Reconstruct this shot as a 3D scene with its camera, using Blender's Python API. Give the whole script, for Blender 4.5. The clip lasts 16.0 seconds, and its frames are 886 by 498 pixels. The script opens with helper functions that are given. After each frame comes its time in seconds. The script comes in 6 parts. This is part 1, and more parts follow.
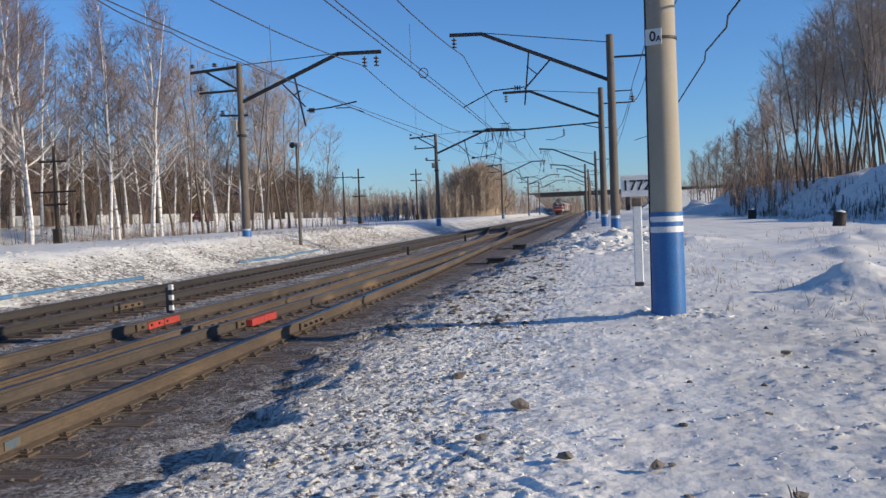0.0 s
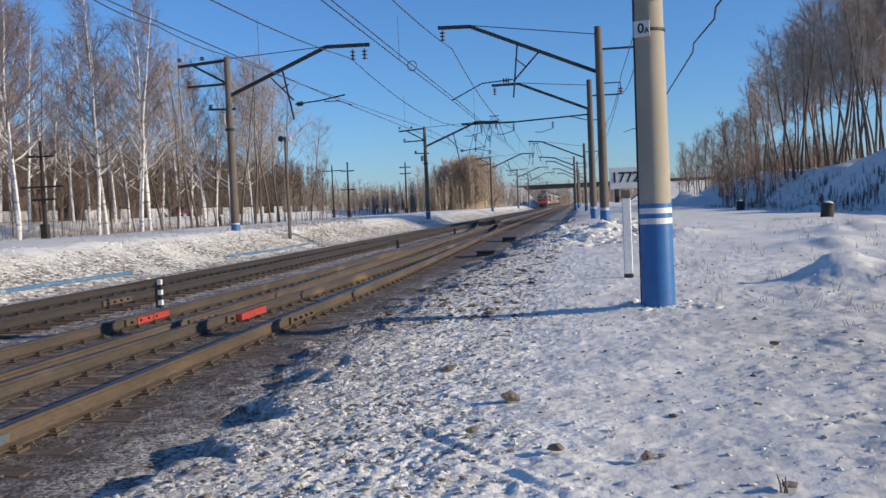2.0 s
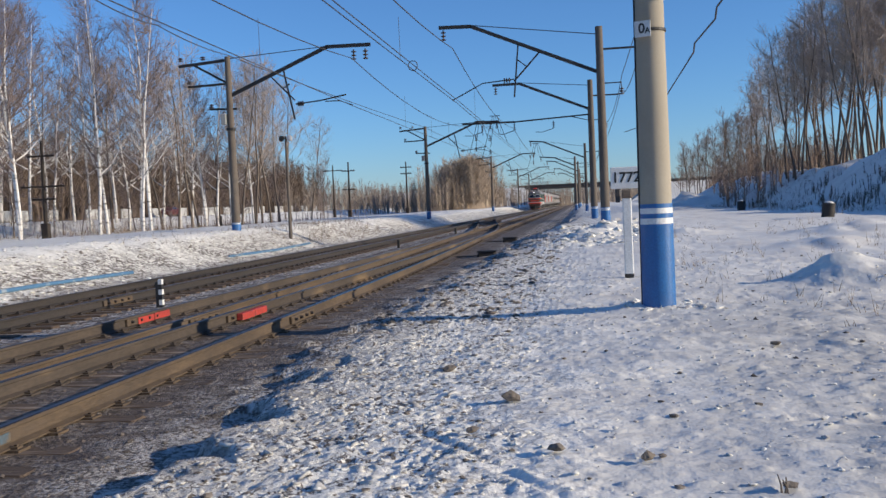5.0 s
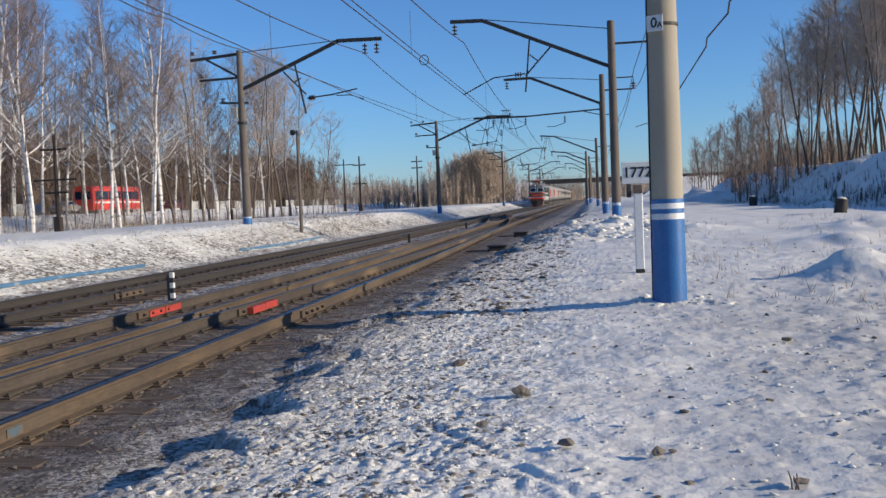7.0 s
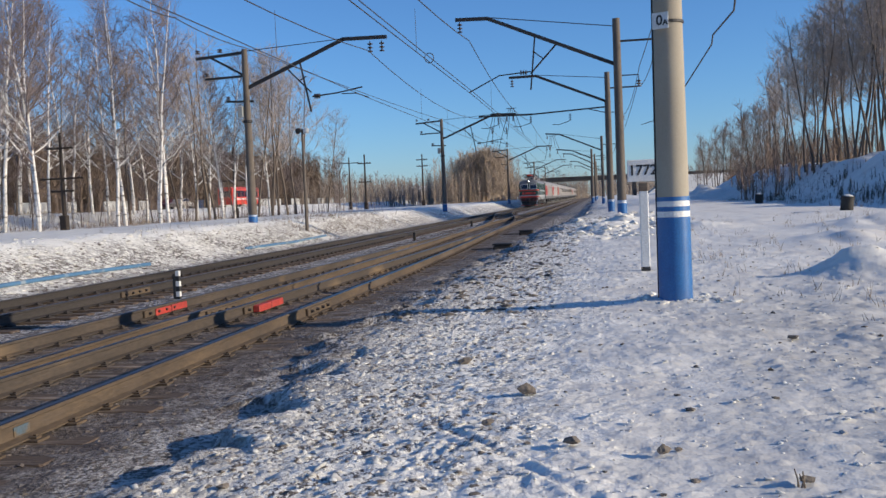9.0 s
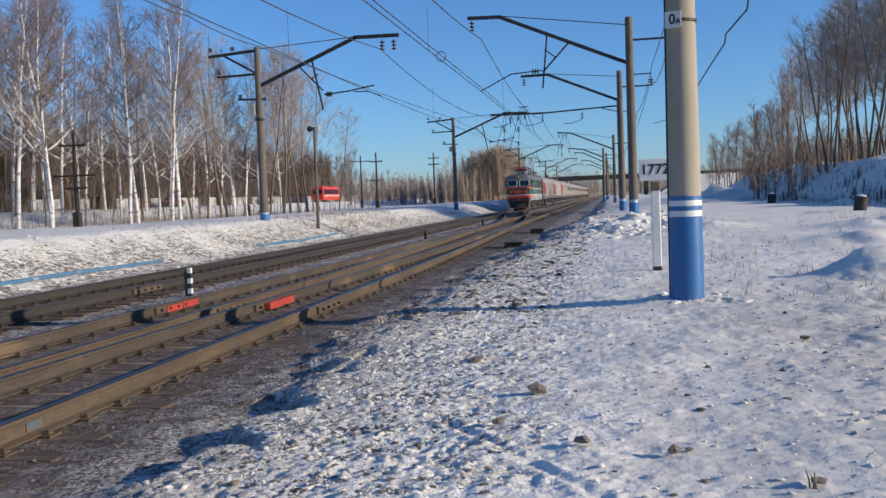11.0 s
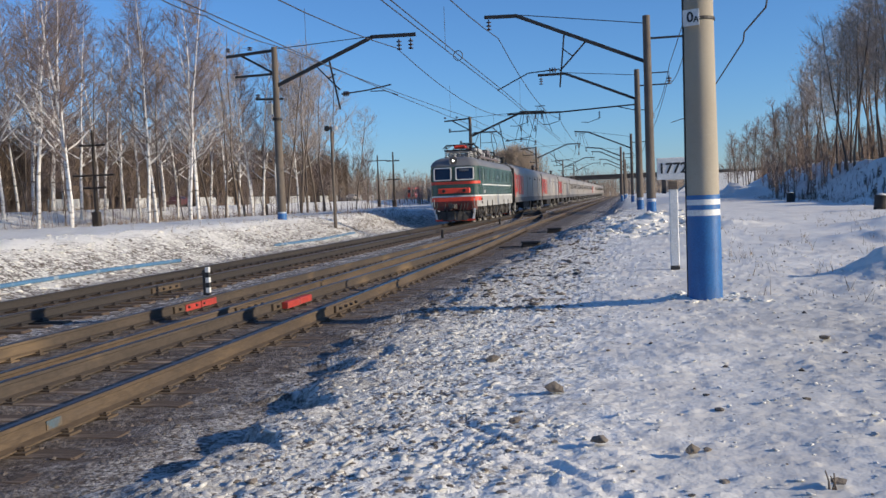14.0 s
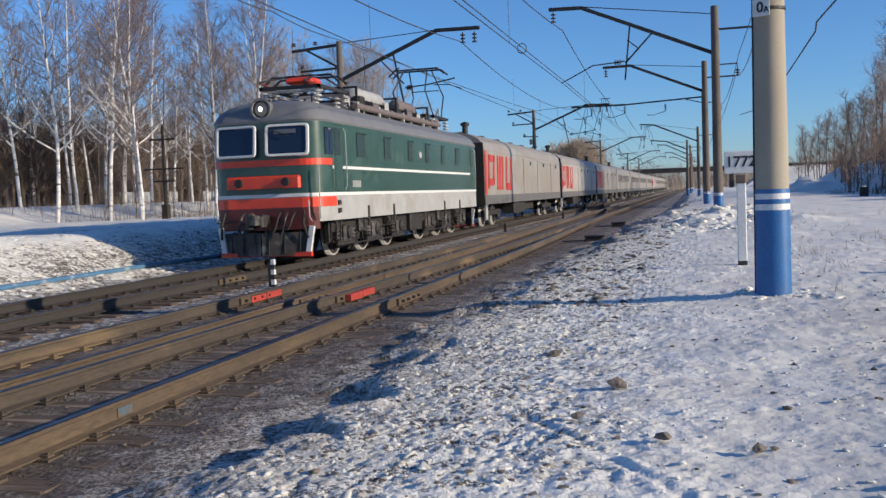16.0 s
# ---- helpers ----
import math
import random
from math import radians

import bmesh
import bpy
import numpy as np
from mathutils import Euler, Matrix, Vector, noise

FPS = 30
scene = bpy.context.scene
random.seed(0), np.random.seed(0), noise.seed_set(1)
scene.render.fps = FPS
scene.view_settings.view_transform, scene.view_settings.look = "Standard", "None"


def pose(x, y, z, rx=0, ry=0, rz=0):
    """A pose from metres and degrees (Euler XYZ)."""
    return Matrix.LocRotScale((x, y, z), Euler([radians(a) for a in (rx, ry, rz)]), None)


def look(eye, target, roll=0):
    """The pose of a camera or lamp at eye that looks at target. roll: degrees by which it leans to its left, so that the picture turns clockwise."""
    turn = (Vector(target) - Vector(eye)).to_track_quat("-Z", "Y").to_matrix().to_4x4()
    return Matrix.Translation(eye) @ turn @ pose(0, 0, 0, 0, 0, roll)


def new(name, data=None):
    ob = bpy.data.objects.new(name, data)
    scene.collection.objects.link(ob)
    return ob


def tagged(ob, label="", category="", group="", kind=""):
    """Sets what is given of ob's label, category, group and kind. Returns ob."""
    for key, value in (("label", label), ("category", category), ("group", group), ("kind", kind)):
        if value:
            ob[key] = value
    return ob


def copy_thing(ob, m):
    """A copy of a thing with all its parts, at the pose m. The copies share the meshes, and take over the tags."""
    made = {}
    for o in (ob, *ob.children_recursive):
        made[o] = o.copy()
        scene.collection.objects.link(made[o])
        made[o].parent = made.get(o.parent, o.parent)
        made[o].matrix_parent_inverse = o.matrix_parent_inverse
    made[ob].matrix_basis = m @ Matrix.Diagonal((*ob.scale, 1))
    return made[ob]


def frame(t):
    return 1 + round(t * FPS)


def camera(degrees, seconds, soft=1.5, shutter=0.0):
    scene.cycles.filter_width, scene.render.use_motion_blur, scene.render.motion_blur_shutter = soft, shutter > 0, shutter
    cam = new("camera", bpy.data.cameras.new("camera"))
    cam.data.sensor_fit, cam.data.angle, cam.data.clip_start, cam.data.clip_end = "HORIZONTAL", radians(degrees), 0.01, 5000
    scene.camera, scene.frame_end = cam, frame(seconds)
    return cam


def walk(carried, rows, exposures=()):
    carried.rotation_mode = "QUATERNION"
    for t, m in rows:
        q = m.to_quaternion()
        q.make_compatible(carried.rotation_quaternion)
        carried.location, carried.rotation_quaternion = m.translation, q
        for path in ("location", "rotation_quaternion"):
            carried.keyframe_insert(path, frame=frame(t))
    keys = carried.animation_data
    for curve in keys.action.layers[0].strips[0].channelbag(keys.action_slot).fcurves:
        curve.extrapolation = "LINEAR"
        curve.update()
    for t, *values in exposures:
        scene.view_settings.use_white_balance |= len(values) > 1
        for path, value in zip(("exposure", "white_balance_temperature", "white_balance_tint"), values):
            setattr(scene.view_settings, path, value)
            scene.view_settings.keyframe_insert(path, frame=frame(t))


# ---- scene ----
# ---- camera ----
cam = camera(50.03, 16.0)
EYE = (0.0, 0.0, 1.5)
TURNS = [  # seconds, tilt, lean, heading
    (0.0, 87.92, 2.30, 8.86), (0.5, 87.45, 2.55, 9.01), (1.0, 87.29, 2.55, 8.68),
    (1.5, 87.33, 2.49, 8.39), (2.0, 87.47, 2.62, 8.22), (2.5, 87.58, 2.77, 8.15),
    (3.0, 87.59, 2.76, 8.19), (3.5, 87.59, 2.69, 8.13), (6.0, 87.34, 2.29, 8.59),
    (6.5, 87.27, 2.15, 8.77), (7.0, 87.16, 2.40, 8.91), (7.5, 87.15, 2.58, 9.01),
    (8.0, 87.17, 2.54, 9.20), (8.5, 87.14, 2.39, 9.24), (9.0, 87.06, 2.48, 9.23),
    (11.5, 87.00, 2.25, 10.05), (12.0, 87.02, 2.31, 10.14), (12.5, 87.02, 2.24, 10.32),
    (13.0, 87.03, 2.23, 10.48), (13.5, 87.02, 2.50, 10.63), (14.0, 86.99, 2.31, 10.93),
    (14.5, 86.97, 2.45, 11.25), (15.0, 86.88, 2.36, 11.97), (15.5, 86.78, 2.33, 12.99),
    (16.0, 86.75, 2.20, 14.72),
]
walk(cam, [(t, pose(*EYE, a, b, c)) for t, a, b, c in TURNS],
     exposures=[(0.0, 0.20, 6480, 12.0), (16.0, 0.20, 6480, 12.0)])

# ---- world, sun, exposure ----
SUN_EL, SUN_AZ = radians(17.0), math.atan2(0.992, -0.125)  # azimuth from +y towards +x
world = bpy.data.worlds.new("sky")
scene.world = world
world.use_nodes = True
wn = world.node_tree.nodes
sky = wn.new("ShaderNodeTexSky")
sky.sky_type = "NISHITA"
sky.sun_disc = False
sky.sun_elevation, sky.sun_rotation = SUN_EL, SUN_AZ
sky.altitude = 600.0
sky.air_density, sky.dust_density, sky.ozone_density = 1.0, 0.35, 7.6
world.node_tree.links.new(sky.outputs[0], wn["Background"].inputs[0])
wn["Background"].inputs[1].default_value = 0.135
sun = new("sun", bpy.data.lights.new("sun", "SUN"))
sun.data.energy, sun.data.angle, sun.data.color = 4.75, radians(0.55), (1.0, 0.87, 0.66)
sun.matrix_basis = look((60 * math.sin(SUN_AZ), 60 * math.cos(SUN_AZ), 60 * math.tan(SUN_EL)), (0, 0, 0))


# ---- materials ----
def material(name, col, col2=None, scale=6.0, rough=0.8, metal=0.0, bump=0.3, fine=60.0, col3=None, stretch=(1, 1, 1), island=0.0, vary=0.0):
    """Two-scale noise between col and col2, patches of col3, fine bump."""
    m = bpy.data.materials.new(name)
    m.use_nodes = True
    n, l = m.node_tree.nodes, m.node_tree.links
    b = n["Principled BSDF"]
    tc, mp = n.new("ShaderNodeTexCoord"), n.new("ShaderNodeMapping")
    mp.inputs["Scale"].default_value = stretch
    l.new(tc.outputs["Object"], mp.inputs[0])

    def noise_at(s, detail=4.0):
        t = n.new("ShaderNodeTexNoise")
        t.inputs["Scale"].default_value, t.inputs["Detail"].default_value = s, detail
        l.new(mp.outputs[0], t.inputs["Vector"])
        return t

    def ramp(src, lo, hi):
        r = n.new("ShaderNodeMapRange")
        r.inputs["From Min"].default_value, r.inputs["From Max"].default_value = lo, hi
        l.new(src, r.inputs["Value"])
        return r.outputs[0]

    def mix(fac, a, c):
        x = n.new("ShaderNodeMix")
        x.data_type = "RGBA"
        l.new(fac, x.inputs[0])
        for sock, v in ((x.inputs[6], a), (x.inputs[7], c)):
            if isinstance(v, tuple):
                sock.default_value = (*v, 1)
            else:
                l.new(v, sock)
        return x.outputs[2]

    col2 = col2 or tuple(c * 0.75 for c in col)
    big, small = noise_at(scale), noise_at(fine, 3.0)
    c = mix(ramp(big.outputs[0], 0.35, 0.65), col, col2)
    c = mix(ramp(small.outputs[0], 0.3, 0.95), c, tuple(v * 0.55 for v in col2))
    if col3:
        p = noise_at(scale * 0.45, 5.0)
        c = mix(ramp(p.outputs[0], 0.54, 0.64), c, col3)
    if vary:
        info = n.new("ShaderNodeObjectInfo") if not island else n.new("ShaderNodeNewGeometry")
        h = n.new("ShaderNodeHueSaturation")
        l.new(ramp(info.outputs["Random" if not island else "Random Per Island"], 0.0, 1.0), h.inputs["Fac"])
        h.inputs["Value"].default_value = 1.0 + vary
        l.new(c, h.inputs["Color"])
        c = h.outputs[0]
    l.new(c, b.inputs["Base Color"])
    b.inputs["Roughness"].default_value, b.inputs["Metallic"].default_value = rough, metal
    if bump:
        bp = n.new("ShaderNodeBump")
        bp.inputs["Strength"].default_value, bp.inputs["Distance"].default_value = bump, 0.02
        l.new(small.outputs[0], bp.inputs["Height"])
        l.new(bp.outputs[0], b.inputs["Normal"])
    return m


def ground_material():
    """Snow with a gravel and cinder strip along the tracks, dirt and painted crack shade in the trodden edge."""
    m = bpy.data.materials.new("snow_and_ballast")
    m.use_nodes = True
    n, l = m.node_tree.nodes, m.node_tree.links
    b = n["Principled BSDF"]
    g = n.new("ShaderNodeNewGeometry")
    sep = n.new("ShaderNodeSeparateXYZ")
    l.new(g.outputs["Position"], sep.inputs[0])

    def tex(s, detail=5.0, kind="ShaderNodeTexNoise", rough=0.6):
        t = n.new(kind)
        t.inputs["Scale"].default_value = s
        if kind == "ShaderNodeTexNoise":
            t.inputs["Detail"].default_value, t.inputs["Roughness"].default_value = detail, rough
        l.new(g.outputs["Position"], t.inputs["Vector"])
        return t.outputs[0]

    def math_(op, a, c, clamp=False):
        x = n.new("ShaderNodeMath")
        x.operation, x.use_clamp = op, clamp
        for sock, v in zip(x.inputs, (a, c)):
            if isinstance(v, (int, float)):
                sock.default_value = v
            else:
                l.new(v, sock)
        return x.outputs[0]

    def ramp(src, lo, hi, a=0.0, c=1.0):
        r = n.new("ShaderNodeMapRange")
        for k, v in zip(("From Min", "From Max", "To Min", "To Max"), (lo, hi, a, c)):
            r.inputs[k].default_value = v
        l.new(src, r.inputs["Value"])
        return r.outputs[0]

    def mix(fac, a, c):
        x = n.new("ShaderNodeMix")
        x.data_type = "RGBA"
        l.new(fac, x.inputs[0])
        for sock, v in ((x.inputs[6], a), (x.inputs[7], c)):
            if isinstance(v, tuple):
                sock.default_value = (*v, 1)
            else:
                l.new(v, sock)
        return x.outputs[2]

    n1, n2, n3, n4, n5 = tex(0.55), tex(3.2), tex(14.0, 2.0), tex(55.0, 2.0), tex(27.0, 6.0, rough=0.7)
    n6, n7 = tex(12.0, 4.0, rough=0.55), tex(4.5, 4.0, rough=0.6)
    wob = math_("ADD", math_("MULTIPLY", math_("SUBTRACT", n1, 0.5), 1.3), math_("MULTIPLY", math_("SUBTRACT", n2, 0.5), 2.0))
    x = math_("ADD", sep.outputs[0], wob)
    xs = math_("SUBTRACT", x, ramp(sep.outputs[1], 21.0, 66.0, 0.0, 1.9))   # the gravel widens with distance
    right = ramp(xs, -3.0, -1.7)     # 1: snow right of the tracks
    left = ramp(x, -12.3, -13.2)     # 1: snow left of the tracks
    snow = math_("MAXIMUM", right, left, True)
    snow_col = mix(ramp(n2, 0.3, 0.75), (0.82, 0.80, 0.74), (0.69, 0.67, 0.615))
    snow_col = mix(ramp(n1, 0.48, 0.70, 0.0, 0.5), snow_col, (0.52, 0.48, 0.44))
    # dirt in the churned edge, thinning away from the tracks; thin veins also paint shade in cracks
    edge = math_("MAXIMUM", math_("MULTIPLY", ramp(xs, 0.6, -1.7), 1.0), math_("MULTIPLY", ramp(x, -17.2, -14.0, 0.0, 1.3), ramp(x, -8.0, -9.0)))
    dirt_shade_vein = lambda src, w: ramp(math_("ABSOLUTE", math_("SUBTRACT", src, 0.5), 0.0), w, w * 0.35)
    near_edge = math_("MULTIPLY", ramp(xs, 0.3, -1.0), ramp(x, -8.0, -7.0), True)
    bank = math_("MULTIPLY", ramp(x, -17.5, -15.5), ramp(x, -8.0, -9.0), True)
    bank_foot = math_("MULTIPLY", ramp(x, -15.9, -14.0), ramp(n1, 0.36, 0.52, 0.4, 1.0), True)
    torn = math_("MAXIMUM", math_("MULTIPLY", dirt_shade_vein(n6, 0.055), ramp(n2, 0.43, 0.53)), math_("MULTIPLY", ramp(n5, 0.56, 0.60), ramp(n2, 0.46, 0.60, 0.1, 1.0)), True)
    torn_bank = math_("MAXIMUM", dirt_shade_vein(n7, 0.075), math_("MULTIPLY", ramp(n6, 0.50, 0.56), ramp(n2, 0.40, 0.54)), True)
    dirt = math_("MULTIPLY", math_("MAXIMUM", math_("MULTIPLY", torn, near_edge), math_("MULTIPLY", torn_bank, math_("MULTIPLY", bank, bank_foot))), 1.0, True)
    # the beaten path is greyer than the loose snow beside it; its right also holds painted slope shade
    beaten_shade = math_("MULTIPLY", ramp(x, 0.0, 2.2), ramp(sep.outputs[1], 17.0, 10.0), True)
    snow_col = mix(math_("MULTIPLY", beaten_shade, ramp(n2, 0.3, 0.62, 0.55, 0.9)), snow_col, (0.47, 0.46, 0.43))
    fresh = math_("MAXIMUM", near_edge, bank, True)
    snow_col = mix(math_("MULTIPLY", fresh, 0.85), snow_col, (0.92, 0.895, 0.82))
    snow_col = mix(dirt, snow_col, (0.12, 0.098, 0.08))
    specks = math_("MULTIPLY", ramp(n4, 0.68, 0.76), ramp(n2, 0.45, 0.6), True)
    snow_col = mix(math_("MULTIPLY", specks, 0.5), snow_col, (0.30, 0.26, 0.22))
    v = n.new("ShaderNodeTexVoronoi")
    v.inputs["Scale"].default_value = 30.0
    l.new(g.outputs["Position"], v.inputs["Vector"])
    stone = mix(ramp(n3, 0.3, 0.7), (0.062, 0.044, 0.032), (0.100, 0.075, 0.057))
    stone = mix(ramp(v.outputs["Color"], 0.2, 0.9, 0.0, 0.6), stone, (0.145, 0.116, 0.095))
    stone = mix(ramp(n1, 0.48, 0.62, 0.0, 0.75), stone, (0.072, 0.051, 0.038))
    frost = math_("MULTIPLY", ramp(n2, 0.36, 0.58), math_("MULTIPLY", math_("MAXIMUM", ramp(n5, 0.50, 0.56), ramp(n6, 0.53, 0.58)), math_("MAXIMUM", ramp(sep.outputs[0], -3.5, -2.9, 0.15, 1.15), ramp(sep.outputs[0], -7.2, -7.8, 0.2, 1.3))), True)
    stone = mix(math_("MULTIPLY", frost, 0.9), stone, (0.66, 0.625, 0.585))
    stone = mix(ramp(n6, 0.47, 0.40, 0.0, 0.75), stone, (0.030, 0.022, 0.017))
    dust = math_("MULTIPLY", ramp(xs, -3.8, -3.2), math_("MULTIPLY", ramp(n5, 0.46, 0.55, 0.05, 1.0), ramp(n2, 0.28, 0.52, 0.4, 1.0)), True)
    stone = mix(math_("MULTIPLY", dust, 0.55), stone, (0.60, 0.575, 0.53))
    l.new(mix(snow, stone, snow_col), b.inputs["Base Color"])
    b.inputs["Roughness"].default_value = 0.75
    b.inputs["Subsurface Weight"].default_value = 0.0
    h = math_("ADD", math_("ADD", math_("MULTIPLY", n3, 0.7), math_("MULTIPLY", n2, 0.45)), math_("MULTIPLY", n4, 0.05))
    h = math_("ADD", h, math_("MULTIPLY", math_("MULTIPLY", n5, edge), 0.9))
    h = math_("ADD", h, math_("MULTIPLY", v.outputs["Distance"], math_("MULTIPLY", math_("SUBTRACT", 1.0, snow), 0.5)))
    bp = n.new("ShaderNodeBump")
    h = math_("MULTIPLY", h, ramp(edge, 0.15, 0.9, 0.42, 1.1))
    bp.inputs["Strength"].default_value, bp.inputs["Distance"].default_value = 0.8, 0.035
    l.new(h, bp.inputs["Height"])
    l.new(bp.outputs[0], b.inputs["Normal"])
    return m


M_GROUND = ground_material()
M_SNOW = material("lumpy_snow", (0.87, 0.85, 0.785), (0.75, 0.73, 0.67), 5, 0.75, bump=0.5, fine=30, col3=(0.45, 0.42, 0.39))
M_CRUST = material("crusted_snow", (0.74, 0.72, 0.665), (0.60, 0.58, 0.535), 3, 0.8, bump=0.4, fine=30, col3=(0.30, 0.27, 0.24))
M_DIRT = material("frozen_dirt", (0.16, 0.135, 0.11), (0.09, 0.075, 0.06), 9, 0.9, bump=0.6, fine=40, vary=0.8, island=1)
M_STONE = material("crushed_stone", (0.165, 0.135, 0.112), (0.10, 0.08, 0.066), 5, 0.9, bump=0.4, fine=40, vary=0.9, island=1)
M_CONC = material("weathered_concrete", (0.41, 0.365, 0.285), (0.35, 0.305, 0.235), 1.6, 0.85, bump=0.12, fine=190, col3=(0.31, 0.27, 0.215), stretch=(1, 1, 0.6))
M_CONC2 = material("dark_concrete", (0.165, 0.136, 0.110), (0.115, 0.094, 0.077), 2.0, 0.85, bump=0.3, fine=45, stretch=(1, 1, 0.3))
M_BLUE = material("blue_paint", (0.022, 0.150, 0.40), (0.02, 0.125, 0.345), 5, 0.4, bump=0.15, col3=(0.035, 0.115, 0.29))
M_WHITE = material("white_paint", (0.80, 0.80, 0.78), (0.70, 0.70, 0.68), 6, 0.5, bump=0.1)
M_BLACK = material("black_paint", (0.02, 0.02, 0.022), (0.03, 0.03, 0.03), 6, 0.6, bump=0.1)
M_IRON = material("dark_painted_steel", (0.013, 0.013, 0.015), (0.024, 0.021, 0.020), 4, 0.6, bump=0.15)
M_WIRE = material("weathered_wire", (0.035, 0.033, 0.035), (0.05, 0.046, 0.045), 3, 0.6, bump=0.0)
M_RUST = material("tan_rusted_rail", (0.120, 0.082, 0.048), (0.070, 0.050, 0.034), 3.0, 0.8, bump=0.35, fine=35, col3=(0.095, 0.07, 0.05), stretch=(1, 0.25, 1))
M_RUST2 = material("dark_oily_rail", (0.042, 0.034, 0.030), (0.030, 0.025, 0.022), 3.0, 0.75, bump=0.3, fine=35, stretch=(1, 0.25, 1))
M_RUST3 = material("grey_brown_rail", (0.085, 0.064, 0.047), (0.056, 0.043, 0.033), 3.0, 0.8, bump=0.35, fine=35, col3=(0.16, 0.11, 0.062), stretch=(1, 0.25, 1))
M_STEEL = material("polished_rail_head", (0.13, 0.125, 0.125), (0.09, 0.085, 0.085), 8, 0.32, 1.0, bump=0.05, stretch=(1, 0.1, 1))
M_SLEEPER = material("brown_sleeper", (0.105, 0.072, 0.050), (0.068, 0.048, 0.034), 5, 0.9, bump=0.6, fine=30, col3=(0.22, 0.17, 0.13), stretch=(0.3, 2.5, 1), vary=0.6)
M_RED = material("red_paint", (0.52, 0.055, 0.036), (0.34, 0.04, 0.03), 7, 0.6, bump=0.3, fine=35, col3=(0.24, 0.07, 0.05))
M_INSUL = material("brown_insulator", (0.045, 0.025, 0.02), (0.03, 0.02, 0.016), 9, 0.3, bump=0.0)
M_TARWOOD = material("tarred_wood", (0.045, 0.034, 0.028), (0.03, 0.023, 0.019), 4, 0.9, bump=0.5, stretch=(1, 1, 0.2))
M_BIRCH = material("birch_bark", (0.82, 0.80, 0.77), (0.64, 0.61, 0.58), 2.5, 0.8, bump=0.3, fine=14, col3=(0.10, 0.085, 0.075), stretch=(1.0, 1.0, 2.6))
M_BARK = material("grey_brown_bark", (0.17, 0.135, 0.105), (0.11, 0.085, 0.068), 4, 0.9, bump=0.5, fine=30, stretch=(1, 1, 0.4))
M_TWIG = material("red_brown_twigs", (0.215, 0.168, 0.155), (0.165, 0.125, 0.115), 1.2, 0.85, bump=0.0)
M_TWIG2 = material("grey_twigs", (0.44, 0.365, 0.31), (0.35, 0.285, 0.24), 1.0, 0.85, bump=0.0)
M_TWIG3 = material("brown_twigs", (0.30, 0.215, 0.165), (0.22, 0.155, 0.12), 1.0, 0.85, bump=0.0)
M_THICKET = material("brown_thicket", (0.140, 0.102, 0.078), (0.098, 0.072, 0.055), 0.35, 0.9, bump=0.0, fine=2.0, vary=0.5, island=1)
M_GROVE = material("tan_grove", (0.37, 0.29, 0.215), (0.29, 0.225, 0.165), 0.35, 0.9, bump=0.0, fine=2.0, vary=0.4, island=1)
M_GRASS = material("dry_grass", (0.24, 0.18, 0.12), (0.15, 0.11, 0.075), 2, 0.9, bump=0.0, vary=0.5, island=1)
M_MARK = material("worn_blue_mark", (0.055, 0.135, 0.20), (0.085, 0.10, 0.11), 14, 0.7, bump=0.2, col3=(0.12, 0.085, 0.05))
M_PIPE = material("pale_blue_paint", (0.075, 0.20, 0.34), (0.06, 0.15, 0.27), 5, 0.7, bump=0.2, col3=(0.24, 0.29, 0.33))


